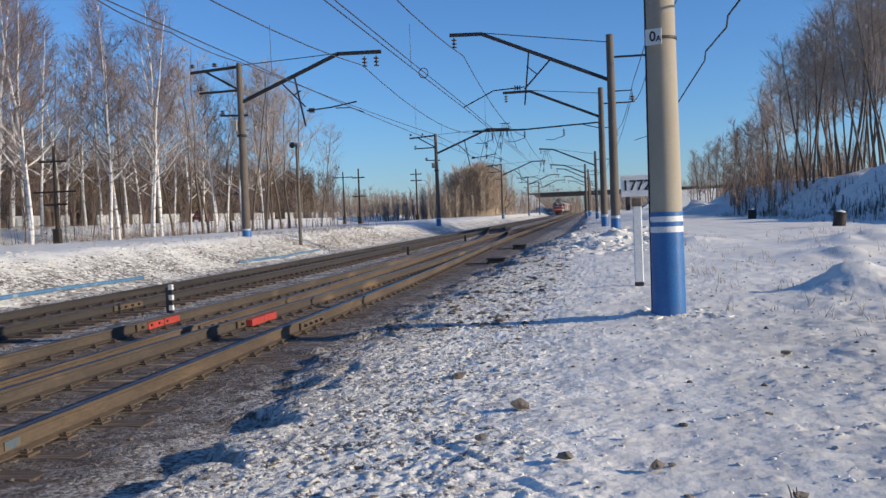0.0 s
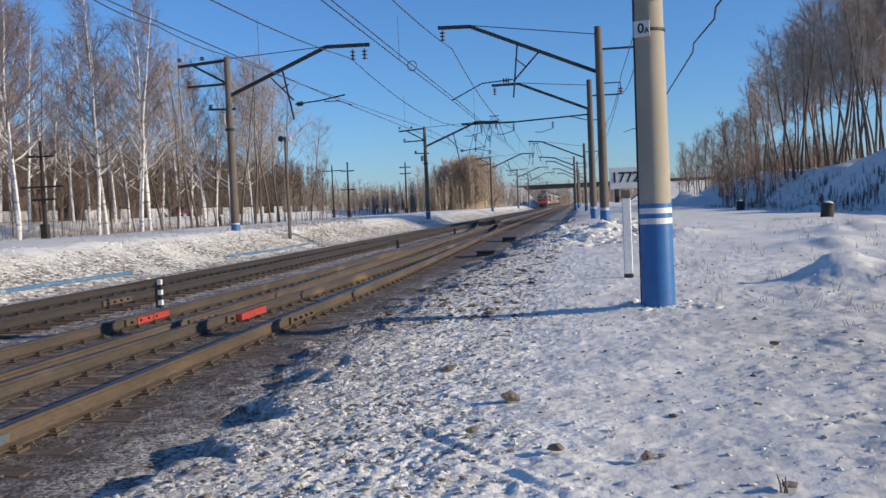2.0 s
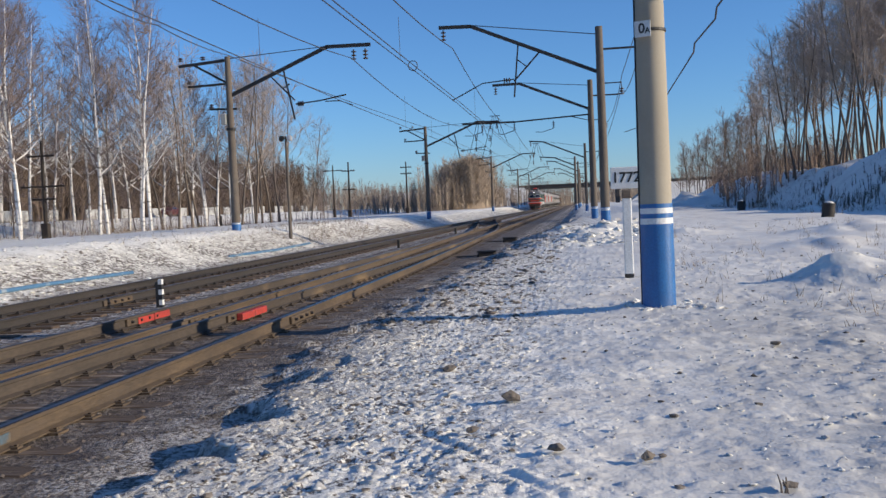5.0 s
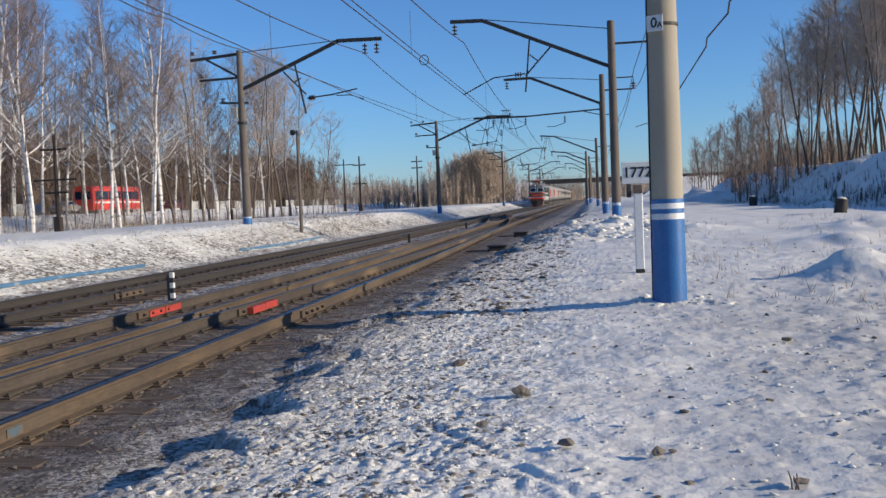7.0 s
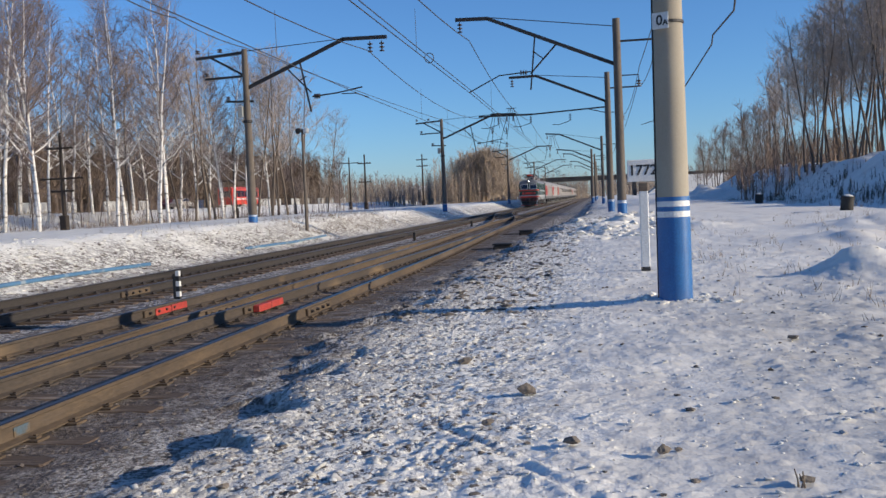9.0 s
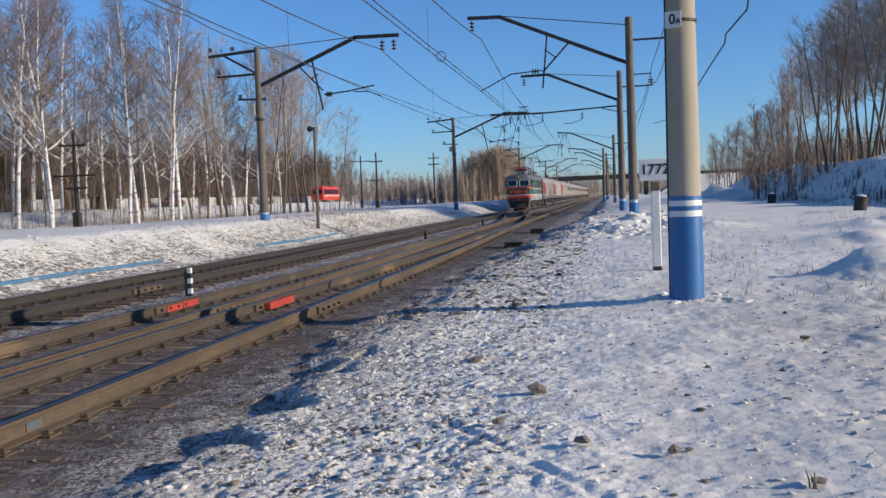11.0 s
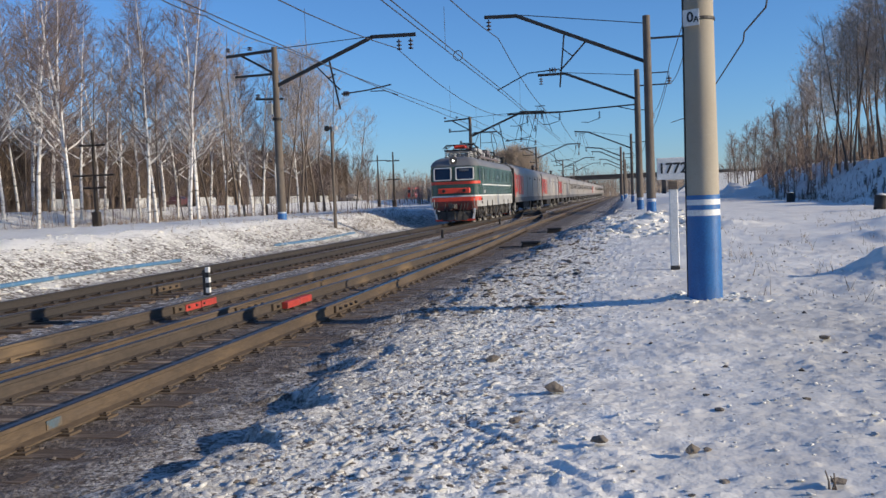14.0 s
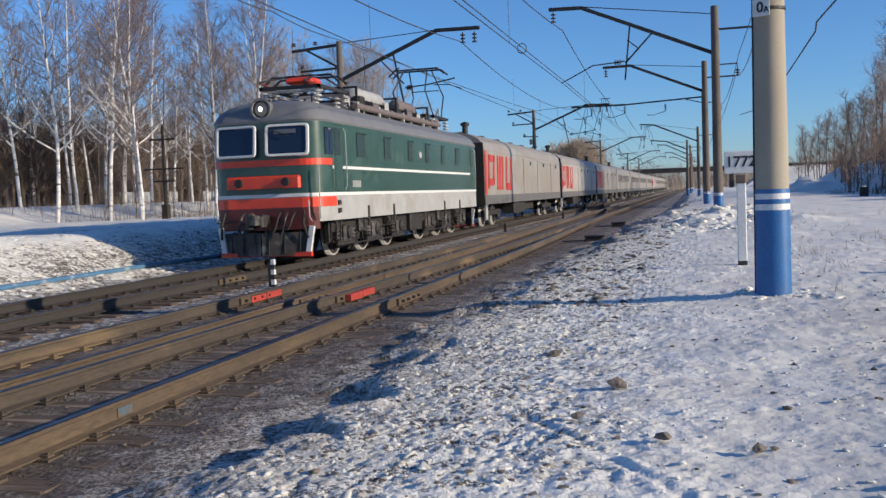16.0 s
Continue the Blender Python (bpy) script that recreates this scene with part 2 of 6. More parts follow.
# ---- mesh tools ----
class Geo:
    """Collects solid pieces of one mesh."""

    def __init__(self):
        self.v, self.f, self.m = [], [], []

    def add(self, verts, faces, mi=0):
        k = len(self.v)
        self.v.extend(verts)
        self.f.extend([tuple(i + k for i in f) for f in faces])
        self.m.extend([mi] * len(faces))
        return self

    def box(self, x0, x1, y0, y1, z0, z1, mi=0, m=None):
        vs = [(x, y, z) for z in (z0, z1) for y in (y0, y1) for x in (x0, x1)]
        if m is not None:
            vs = [tuple(m @ Vector(p)) for p in vs]
        return self.add(vs, [(0, 2, 3, 1), (4, 5, 7, 6), (0, 1, 5, 4), (1, 3, 7, 5), (3, 2, 6, 7), (2, 0, 4, 6)], mi)

    def bevel_box(self, x0, x1, y0, y1, z0, z1, b=0.02, mi=0):
        """A box with its four long upright edges and its top rim chamfered."""
        ring = lambda e, z: [(x0 + b + e, y0 + e, z), (x1 - b - e, y0 + e, z), (x1 - e, y0 + b + e, z), (x1 - e, y1 - b - e, z),
                             (x1 - b - e, y1 - e, z), (x0 + b + e, y1 - e, z), (x0 + e, y1 - b - e, z), (x0 + e, y0 + b + e, z)]
        return self.loft([ring(0, z0), ring(0, z1 - b), ring(b * 0.8, z1)], mi)

    def loft(self, rings, mi=0, caps=True):
        k = len(rings[0])
        vs = [p for r in rings for p in r]
        fs = [(i * k + j, i * k + (j + 1) % k, (i + 1) * k + (j + 1) % k, (i + 1) * k + j) for i in range(len(rings) - 1) for j in range(k)]
        if caps:
            fs += [tuple(range(k - 1, -1, -1)), tuple((len(rings) - 1) * k + j for j in range(k))]
        return self.add(vs, fs, mi)

    def tube(self, pts, r, n=8, mi=0, r1=None):
        """A round bar through pts, tapering from r to r1."""
        r1 = r if r1 is None else r1
        pts = [Vector(p) for p in pts]
        rings, last = [], None
        for i, p in enumerate(pts):
            d = (pts[min(i + 1, len(pts) - 1)] - pts[max(i - 1, 0)]).normalized()
            a = d.cross(Vector((0, 0, 1)) if abs(d.z) < 0.95 else Vector((1, 0, 0))).normalized() if last is None else (last - d * last.dot(d)).normalized()
            last = a
            c = d.cross(a)
            rr = r + (r1 - r) * i / max(1, len(pts) - 1)
            rings.append([tuple(p + (a * math.cos(2 * math.pi * j / n) + c * math.sin(2 * math.pi * j / n)) * rr) for j in range(n)])
        return self.loft(rings, mi)

    def bar(self, p, q, w, h, mi=0):
        """A square bar from p to q."""
        p, q = Vector(p), Vector(q)
        d = (q - p).normalized()
        a = d.cross(Vector((0, 0, 1)) if abs(d.z) < 0.95 else Vector((0, 1, 0))).normalized()
        c = d.cross(a)
        return self.loft([[tuple(e + a * sx * w / 2 + c * sz * h / 2) for sx, sz in ((-1, -1), (1, -1), (1, 1), (-1, 1))] for e in (p, q)], mi)

    def lathe(self, prof, n=16, mi=0, centre=(0, 0, 0), axis="z"):
        rings = []
        for r, h in prof:
            ring = []
            for j in range(n):
                a = 2 * math.pi * j / n
                p = (r * math.cos(a), r * math.sin(a), h)
                if axis == "x":
                    p = (h, p[0], p[1])
                elif axis == "y":
                    p = (p[1], h, p[0])
                ring.append(tuple(centre[i] + p[i] for i in range(3)))
            rings.append(ring)
        return self.loft(rings, mi)

    def clod(self, c, r, rnd, mi=0, flat=0.6):
        """An uneven lump."""
        base = [(0, 0, 1), (0, 0, -0.4)] + [(math.cos(a), math.sin(a), h) for h, o in ((0.45, 0), (-0.1, 0.6)) for a in [o + i * 1.2566 for i in range(5)]]
        vs = []
        for x, y, z in base:
            k = r * rnd.uniform(0.6, 1.25)
            vs.append((c[0] + x * k, c[1] + y * k, c[2] + z * k * flat))
        fs = []
        for i in range(5):
            j = (i + 1) % 5
            fs += [(0, 2 + i, 2 + j), (2 + i, 7 + i, 2 + j), (2 + j, 7 + i, 7 + j), (1, 7 + j, 7 + i)]
        return self.add(vs, fs, mi)

    def mesh(self, name, mats, smooth=False):
        me = bpy.data.meshes.new(name)
        me.from_pydata(self.v, [], self.f)
        for m in (mats if isinstance(mats, (list, tuple)) else [mats]):
            me.materials.append(m)
        if any(self.m):
            me.polygons.foreach_set("material_index", self.m)
        if smooth:
            me.polygons.foreach_set("use_smooth", [True] * len(me.polygons))
        me.update()
        return me


def part(name, geo, mats, parent=None, label="", smooth=False, at=None):
    """One mesh object under a thing or a part."""
    ob = new(name, geo.mesh(name, mats, smooth) if isinstance(geo, Geo) else geo)
    ob.parent = parent
    if at is not None:
        ob.matrix_basis = at
    if smooth:
        ob.data.set_sharp_from_angle(angle=radians(35))
    return tagged(ob, label)


def thing(name, label, category, at=None, group="", kind=""):
    ob = new(name)
    ob.empty_display_size = 0.2
    if at is not None:
        ob.matrix_basis = at
    return tagged(ob, label, category, group, kind)


def text_mesh(name, body, size):
    cu = bpy.data.curves.new(name, "FONT")
    cu.body, cu.size, cu.extrude, cu.align_x, cu.align_y = body, size, 0.002, "CENTER", "CENTER"
    cu.offset = 0.022 * size
    ob = bpy.data.objects.new(name, cu)
    scene.collection.objects.link(ob)
    me = bpy.data.meshes.new_from_object(ob.evaluated_get(bpy.context.evaluated_depsgraph_get()))
    bpy.data.objects.remove(ob)
    me.name = name
    return me


def smooth_step(a, b, x):
    t = min(1.0, max(0.0, (x - a) / (b - a)))
    return t * t * (3 - 2 * t)


# ---- ground ----
def nz(x, y, s, seed=0.0):
    return noise.noise(Vector((x * s, y * s, seed)))


def ground_z(x, y, fine=True):
    """Height of the snow and ballast sheet; rail heads are at 0."""
    xr = x + 0.55 * nz(x, y, 0.45, 20.0) + 0.42 * nz(x, y, 1.5, 21.0) + 0.10 * nz(x, y, 5.0, 22.0)
    xr -= 1.9 * min(1.0, max(0.0, (y - 21.0) / 45.0))
    lip = 0.95 * smooth_step(0.16, -0.16, nz(x, y, 1.2, 23.0))
    right = 0.60 * smooth_step(-2.68 - lip, -2.40, xr) + 0.40 * smooth_step(-2.6, 1.2, xr)
    left = smooth_step(-12.3, -16.2, x)
    z = -0.200
    z -= 0.032 * smooth_step(-8.2, -8.8, x)
    z += right * (0.300 + 0.30 * smooth_step(22, 48, y))
    z += left * (1.077 - 0.30 * smooth_step(-24, -34, x))
    # the field and the raised road bank far to the left
    z += 1.3 * smooth_step(-45, -54, x) * smooth_step(-400, -300, -abs(y - 100))
    # the overgrown mound to the right of the path
    my = smooth_step(26, 48, y) * (1 - 0.75 * smooth_step(105, 190, y))
    crest = 13.6 + 1.6 * nz(x, y, 0.05, 9.0)
    z += my * (3.0 * smooth_step(crest, crest + 6.5, x) + (1.1 * nz(x, y, 0.16, 3.0) + 0.5 * nz(x, y, 0.45, 13.0)) * smooth_step(crest, crest + 5, x))
    # drifts beside the path
    for cx, cy, r, h in DRIFTS:
        d2 = ((x - cx) ** 2 + (y - cy) ** 2) / (r * r)
        if d2 < 6:
            z += h * math.exp(-d2 * 1.4) * (1 + 0.5 * nz(x, y, 1.6, 5.0))
    if fine:
        far = max(abs(x + 4), abs(y - 10))
        if right > 0:
            churn = smooth_step(0.5, -1.5, x + 1.1 * nz(x, y, 0.35, 7.0)) * min(1.0, right * 1.6)
            z += right * (0.035 * nz(x, y, 0.8, 1.0) + 0.014 * nz(x, y, 3.2, 2.0))
            wild = smooth_step(0.5, 2.2, x - 0.14 * (y - 5)) * smooth_step(26, 16, y)
            if wild > 0:
                z += wild * (0.048 * nz(x, y * 0.8, 1.5, 41.0) + 0.018 * nz(x, y, 4.5, 42.0) + 0.020 * nz(x * 0.8, y * 1.3, 8.0, 43.0))
            if far < 40:
                bump = max(0.0, nz(x * 0.7, y * 1.7, 9.0, 44.0) - 0.26) * 0.05 + max(0.0, nz(x * 0.8, y * 1.6, 19.0, 45.0) - 0.24) * 0.034
                z += right * (1 - churn) * bump
                z += right * (0.004 + 0.016 * churn) * nz(x * 0.75, y, 17.0, 4.0) + churn * (0.038 * (0.2 - abs(nz(x + 0.06 * nz(x, y, 5.0, 30.0), y * 1.25, 11.0, 6.0))) + 0.012 * nz(x, y, 2.5, 16.0))
                # an old ski and sledge track across the path
                d = abs((x + 0.986) * 0.853 + (y - 5.93) * 0.522)
                if d < 0.13 and 3 < y < 6.4:
                    z += 0.010 * smooth_step(0.12, 0.06, d) - 0.016 * smooth_step(0.055, 0.015, d)
        if left > 0:
            z += left * (0.07 * nz(x, y, 0.5, 11.0) + (0.05 * nz(x, y, 3.0, 12.0) if far < 60 else 0) * smooth_step(-19, -15.5, x))
        if right < 1 and left < 1 and far < 60:
            z += (0.020 * nz(x, y, 5.0, 8.0) + 0.018 * nz(x, y, 1.1, 18.0)) * (1 - right) * (1 - left)
    return z


DRIFTS = [(3.80, 14.9, 0.72, 0.40), (4.9, 14.6, 1.1, 0.30), (0.2, 34.5, 1.1, 0.30), (1.0, 37.5, 1.2, 0.34), (-1.0, 31.0, 0.9, 0.22),
          (-0.6, 41.0, 1.3, 0.25), (1.9, 41.0, 1.1, 0.30), (3.6, 33.0, 1.2, 0.20), (6.0, 24.0, 1.8, 0.25), (8.2, 30.0, 2.0, 0.35),
          (11.9, 52.0, 0.9, 0.35), (12.5, 112.0, 3.0, 1.5), (15.0, 96.0, 3.0, 1.0), (0.75, 12.35, 0.45, 0.05), (-14.6, 52.0, 1.2, 0.3)]


def steps(bounds):
    """Grid lines: stretches of (from, to, step)."""
    out = []
    for a, b, s in bounds:
        k = max(1, round((b - a) / s))
        out += [a + (b - a) * i / k for i in range(k)]
    return out + [bounds[-1][1]]


def build_ground():
    xs = steps([(-3000, -600, 400), (-600, -150, 50), (-150, -60, 6), (-60, -24, 1.2), (-24, -12, 0.22), (-12, -3.4, 0.16), (-3.4, -2.8, 0.042), (-2.8, 0.1, 0.025), (0.1, 2.4, 0.034), (2.4, 4.2, 0.055), (4.2, 8, 0.12),
                (8, 26, 0.5), (26, 70, 3), (70, 300, 30), (300, 3000, 450)])
    ys = steps([(-600, -40, 80), (-40, -5, 1.4), (-5, 3, 0.07), (3, 8, 0.027), (8, 12, 0.05), (12, 18, 0.09), (18, 20, 0.11), (20, 40, 0.25), (40, 70, 0.6), (70, 140, 2), (140, 340, 8), (340, 900, 60), (900, 4200, 550)])
    verts = [(x, y, ground_z(x, y)) for y in ys for x in xs]
    k = len(xs)
    faces = [(j * k + i, j * k + i + 1, (j + 1) * k + i + 1, (j + 1) * k + i) for j in range(len(ys) - 1) for i in range(k - 1)]
    me = bpy.data.meshes.new("ground")
    me.from_pydata(verts, [], faces)
    me.materials.append(M_GROUND)
    me.polygons.foreach_set("use_smooth", [True] * len(faces))
    ob = new("ground", me)
    tagged(ob, "trodden snow over a dark gravel track bed and banks", "ground", kind="structure")


build_ground()


# ---- tracks ----
T_X = -10.15


def q_x(y):
    return -5.19 - 0.62 * smooth_step(17, 62, y)


def p_x(y):
    return q_x(y) - 1.22 * (1 - smooth_step(2, 60, y)) * 1.06


def cross_x(y):
    return -5.81 + (T_X + 5.81) * smooth_step(50, 112, y)


RAIL = [(-0.075, -0.18), (0.075, -0.18), (0.075, -0.168), (0.012, -0.148), (0.010, -0.048), (0.036, -0.036), (0.036, -0.006), (0.028, 0.0),
        (-0.028, 0.0), (-0.036, -0.006), (-0.036, -0.036), (-0.010, -0.048), (-0.012, -0.148), (-0.075, -0.168)]


def rail(path, off, ys, mats, parent):
    g = Geo()
    rings = [[(path(y) + off + px, y, pz) for px, pz in RAIL] for y in ys]
    k = len(RAIL)
    vs = [p for r in rings for p in r]
    fs, mi = [], []
    for i in range(len(rings) - 1):
        for j in range(k):
            fs.append((i * k + j, i * k + (j + 1) % k, (i + 1) * k + (j + 1) % k, (i + 1) * k + j))
            mi.append(1 if j in (6, 7, 8) else 0)
    fs.append(tuple(range(k - 1, -1, -1)))
    mi.append(0)
    g.v, g.f, g.m = vs, fs, mi
    return part("rail", g, mats, parent)


def sleeper_mesh(extra=0.0):
    g = Geo()
    g.bevel_box(-1.375 - extra, 1.375, -0.125, 0.125, -0.17, 0.0, 0.02)
    return g.mesh("sleeper", M_SLEEPER)


SLEEPER, LONG_SLEEPER = sleeper_mesh(), sleeper_mesh(1.2)


def fastener(g, x, y):
    """A ribbed base plate with two clips and their bolts."""
    g.box(x - 0.17, x + 0.17, y - 0.08, y + 0.08, -0.195, -0.176)
    for s in (-1, 1):
        g.box(x + s * 0.10 - 0.035, x + s * 0.10 + 0.035, y - 0.035, y + 0.035, -0.178, -0.160)
        g.box(x + s * 0.105 - 0.013, x + s * 0.105 + 0.013, y - 0.013, y + 0.013, -0.161, -0.145)


def track(name, path, y0, y1, label, rail_mats, near, timber=None, drop=0.0, fix=True):
    t = thing(name, label, "railway track")
    ys = steps([(y0, min(70, y1), 1.1)] + ([(70, y1, 8)] if y1 > 70 else []))
    for off in (-0.796, 0.796):
        rail(path, off, ys, rail_mats, t)
    rest, clips = Geo(), Geo()
    y = y0 + 0.3
    while y < min(y1, 230):
        if timber is None:
            pass
        elif y < near:
            s = part("sleeper", timber, None, t)
            s.location = (path(y), y, -0.193 - drop + 0.004 * math.sin(y * 7.7))
            s.rotation_euler = (0, 0, 0.01 * math.sin(y * 3.1))
        else:
            rest.box(path(y) - 1.375, path(y) + 1.375, y - 0.12, y + 0.12, -0.36, -0.19)
        if y < 45 and fix:
            for off in (-0.796, 0.796):
                fastener(clips, path(y) + off, y)
        y += 0.545
    if rest.v:
        tagged(part("timber_row", rest, M_SLEEPER, t), kind="stuff")
    if clips.v:
        tagged(part("rail_fastening", clips, rail_mats[0], t), kind="stuff")
    return t


track_main = track("main_track", lambda y: T_X, -15.0, 700, "straight railway track with dark oily rails on wooden sleepers", [M_RUST2, M_STEEL], 75, SLEEPER, 0.003)
track_q = track("side_track", q_x, -15.0, 700, "railway track with tan rusted rails and polished heads", [M_RUST, M_STEEL], 60, LONG_SLEEPER, 0.003)
track_p = track("turnout_track", p_x, -15.0, 60, "diverging turnout track with grey-brown rusted rails", [M_RUST3, M_STEEL], 40)
track_x = track("crossover_track", cross_x, 50, 112, "crossover track curving between two railway tracks", [M_RUST3, M_RUST2], 75, SLEEPER, 0.012)


def rail_joint(path, off, y, painted, thick):
    """A bolted rail joint, its near fishplate painted red."""
    t = thing("rail_joint", "bolted rail joint with red-painted fishplate" if painted else "added bolted rail joint with rusty fishplates", "rail joint", group="rail joints", at=pose(path(y) + off, y, 0))
    for s in (-1, 1):
        g = Geo()
        g.bevel_box(s * 0.035 - 0.022, s * 0.035 + 0.022, 0.06, 1.25, -0.145, -0.04, 0.008)
        fp = part("fishplate", g, M_RUST, t)
        for k in range(4):
            b = Geo().lathe([(0.026, s * 0.055), (0.022, s * 0.105)], 6, axis="x", centre=(0, 0.2 + 0.28 * k, -0.09))
            part("bolt", b, M_RUST2, fp)
    if painted:
        g = Geo().bevel_box(0.058, 0.082 + thick, 0.40, 0.95, -0.150, -0.045, 0.012).bevel_box(0.058, 0.086 + thick, 0.97, 1.55, -0.145, -0.040, 0.012)
        part("painted_plate", g, M_RED, t, "scuffed red painted plate")


# joints without red are added where only the pole's shadow darkens the rails
for track_path, track_off, joint_y, red in ((p_x, -0.796, 13.85, True), (q_x, -0.796, 13.6, False), (p_x, 0.796, 14.0, True), (q_x, 0.796, 13.6, False), (lambda y: T_X, 0.796, 17.3, False)):
    rail_joint(track_path, track_off, joint_y, red, 0.09 if track_off > 0 else 0.0)


def cable(name, label, pts, r=0.012, mat=None, group="", sag=0.0, n=5, category="cable"):
    """A hanging or lying cable through pts, each span sagging."""
    full = []
    for (a, b) in zip(pts[:-1], pts[1:]):
        a, b = Vector(a), Vector(b)
        k = 10
        full += [a.lerp(b, i / k) - Vector((0, 0, sag * 4 * (i / k) * (1 - i / k))) for i in range(k)]
    full.append(Vector(pts[-1]))
    ob = new(name, Geo().tube(full, r, n).mesh(name, mat or M_WIRE, True))
    return tagged(ob, label, category, group)


part("paint_mark", Geo().box(q_x(6.5) + 0.796 + 0.0085, q_x(6.5) + 0.796 + 0.020, 6.42, 6.62, -0.135, -0.065), M_MARK, track_q, "worn blue paint mark")


M_SKIRT_BOX = material("grey_box_paint", (0.40, 0.40, 0.38), (0.32, 0.32, 0.30), 4, 0.6, bump=0.1)


# ---- overhead line masts ----
def insulator(name, p, parent, length=0.35, axis="z", discs=3, mat=None):
    g = Geo()
    prof = []
    for i in range(discs):
        a = i / discs * length
        prof += [(0.035, a), (0.125, a + 0.02), (0.115, a + 0.06), (0.035, a + 0.08)]
    prof.append((0.02, length))
    g.lathe(prof, 10, axis=axis)
    return part(name, g, mat or M_INSUL, parent, at=Matrix.Translation(p), smooth=True)


def concrete_pole(parent, height, r0=0.21, r1=0.15, mat=None, painted=False, root=0.35):
    g = Geo()
    rings = [(r0 - (r0 - r1) * h / height, h) for h in (-root, 1.35 if painted else 0.0, height * 0.5, height)]
    g.lathe([(r * (1.0 if i else 1.0), h) for i, (r, h) in enumerate(rings)], 28)
    return part("pole", g, mat or M_CONC, parent, smooth=True)


def paint_bands(parent, scale=1.0, r=0.214):
    """Blue foot with two white rings and a blue ring between and above."""
    for name, a, b, mat in (("blue_foot", -0.3, 1.10, M_BLUE), ("white_band", 1.10, 1.175, M_WHITE), ("blue_band", 1.175, 1.235, M_BLUE), ("white_band", 1.235, 1.305, M_WHITE), ("blue_band", 1.305, 1.36, M_BLUE)):
        a, b = a * scale if a > 0 else a, b * scale
        part(name, Geo().lathe([(r - 0.006 * max(a, 0), a), (r - 0.006 * b, b)], 28), mat, parent, smooth=True)


def right_mast(x, y, z, top, tip, knee, root_h, low=None, tie=True, label="", width=0.17):
    """Concrete mast with a bent steel bracket reaching over the track on its left."""
    t = thing("overhead_line_mast", label or "concrete overhead-line mast with bent dark steel bracket", "line mast", at=pose(x, y, z), group="overhead line masts")
    concrete_pole(t, top, width + 0.03, width - 0.02, M_CONC2)
    paint_bands(t, 0.55, width + 0.034)
    g = Geo()
    g.bar((0, 0, root_h), (knee[0], 0, knee[1]), 0.12, 0.16)
    g.bar((knee[0] + 0.03, 0, knee[1]), (tip[0], 0, tip[1]), 0.12, 0.16)
    part("bracket", g, M_IRON, t)
    if tie:
        part("tie_rod", Geo().tube([(0, 0, top - 0.35), (knee[0], 0, knee[1] + 0.05)], 0.022, 6), M_IRON, t)
    insulator("insulator", (tip[0] + 0.2, 0, tip[1] - 0.62), t, 0.5)
    if low:
        g = Geo()
        a, b = low
        k = lambda f: (knee[0] * f, 0, root_h + (knee[1] - root_h) * f)
        g.bar(k(0.63), (a[0] - 0.02, 0, a[1] - 0.7), 0.07, 0.07)
        g.bar(k(0.46), (a[0], 0, a[1] + 0.05), 0.07, 0.07)
        g.bar(((k(0.63)[0] + a[0]) / 2, 0, (k(0.63)[2] + a[1]) / 2 + 0.2), ((k(0.46)[0] + a[0]) / 2, 0, (k(0.46)[2] + a[1]) / 2), 0.05, 0.05)
        part("drop_bracket", g, M_IRON, t)
        part("registration_arm", Geo().tube([(a[0], 0, a[1] + 0.15), ((a[0] + b[0]) / 2, 0, a[1] + 0.05), (b[0], 0, b[1])], 0.03, 6), M_IRON, t)
        insulator("insulator", (a[0] - 0.5, 0, a[1] + 0.12), t, 0.35, "x")
    g = Geo()
    g.bar((0, 0, top - 1.05), (1.9, 0, top - 1.05), 0.07, 0.09)
    part("rear_arm", g, M_IRON, t)
    g = Geo().tube([(0.15, 0, top - 2.63), (0.95, 0, top - 2.63), (0.95, 0, top - 2.85)], 0.03, 6)
    part("wire_hook", g, M_IRON, t)
    insulator("insulator", (0.95, 0, top - 3.2), t, 0.35)
    return t


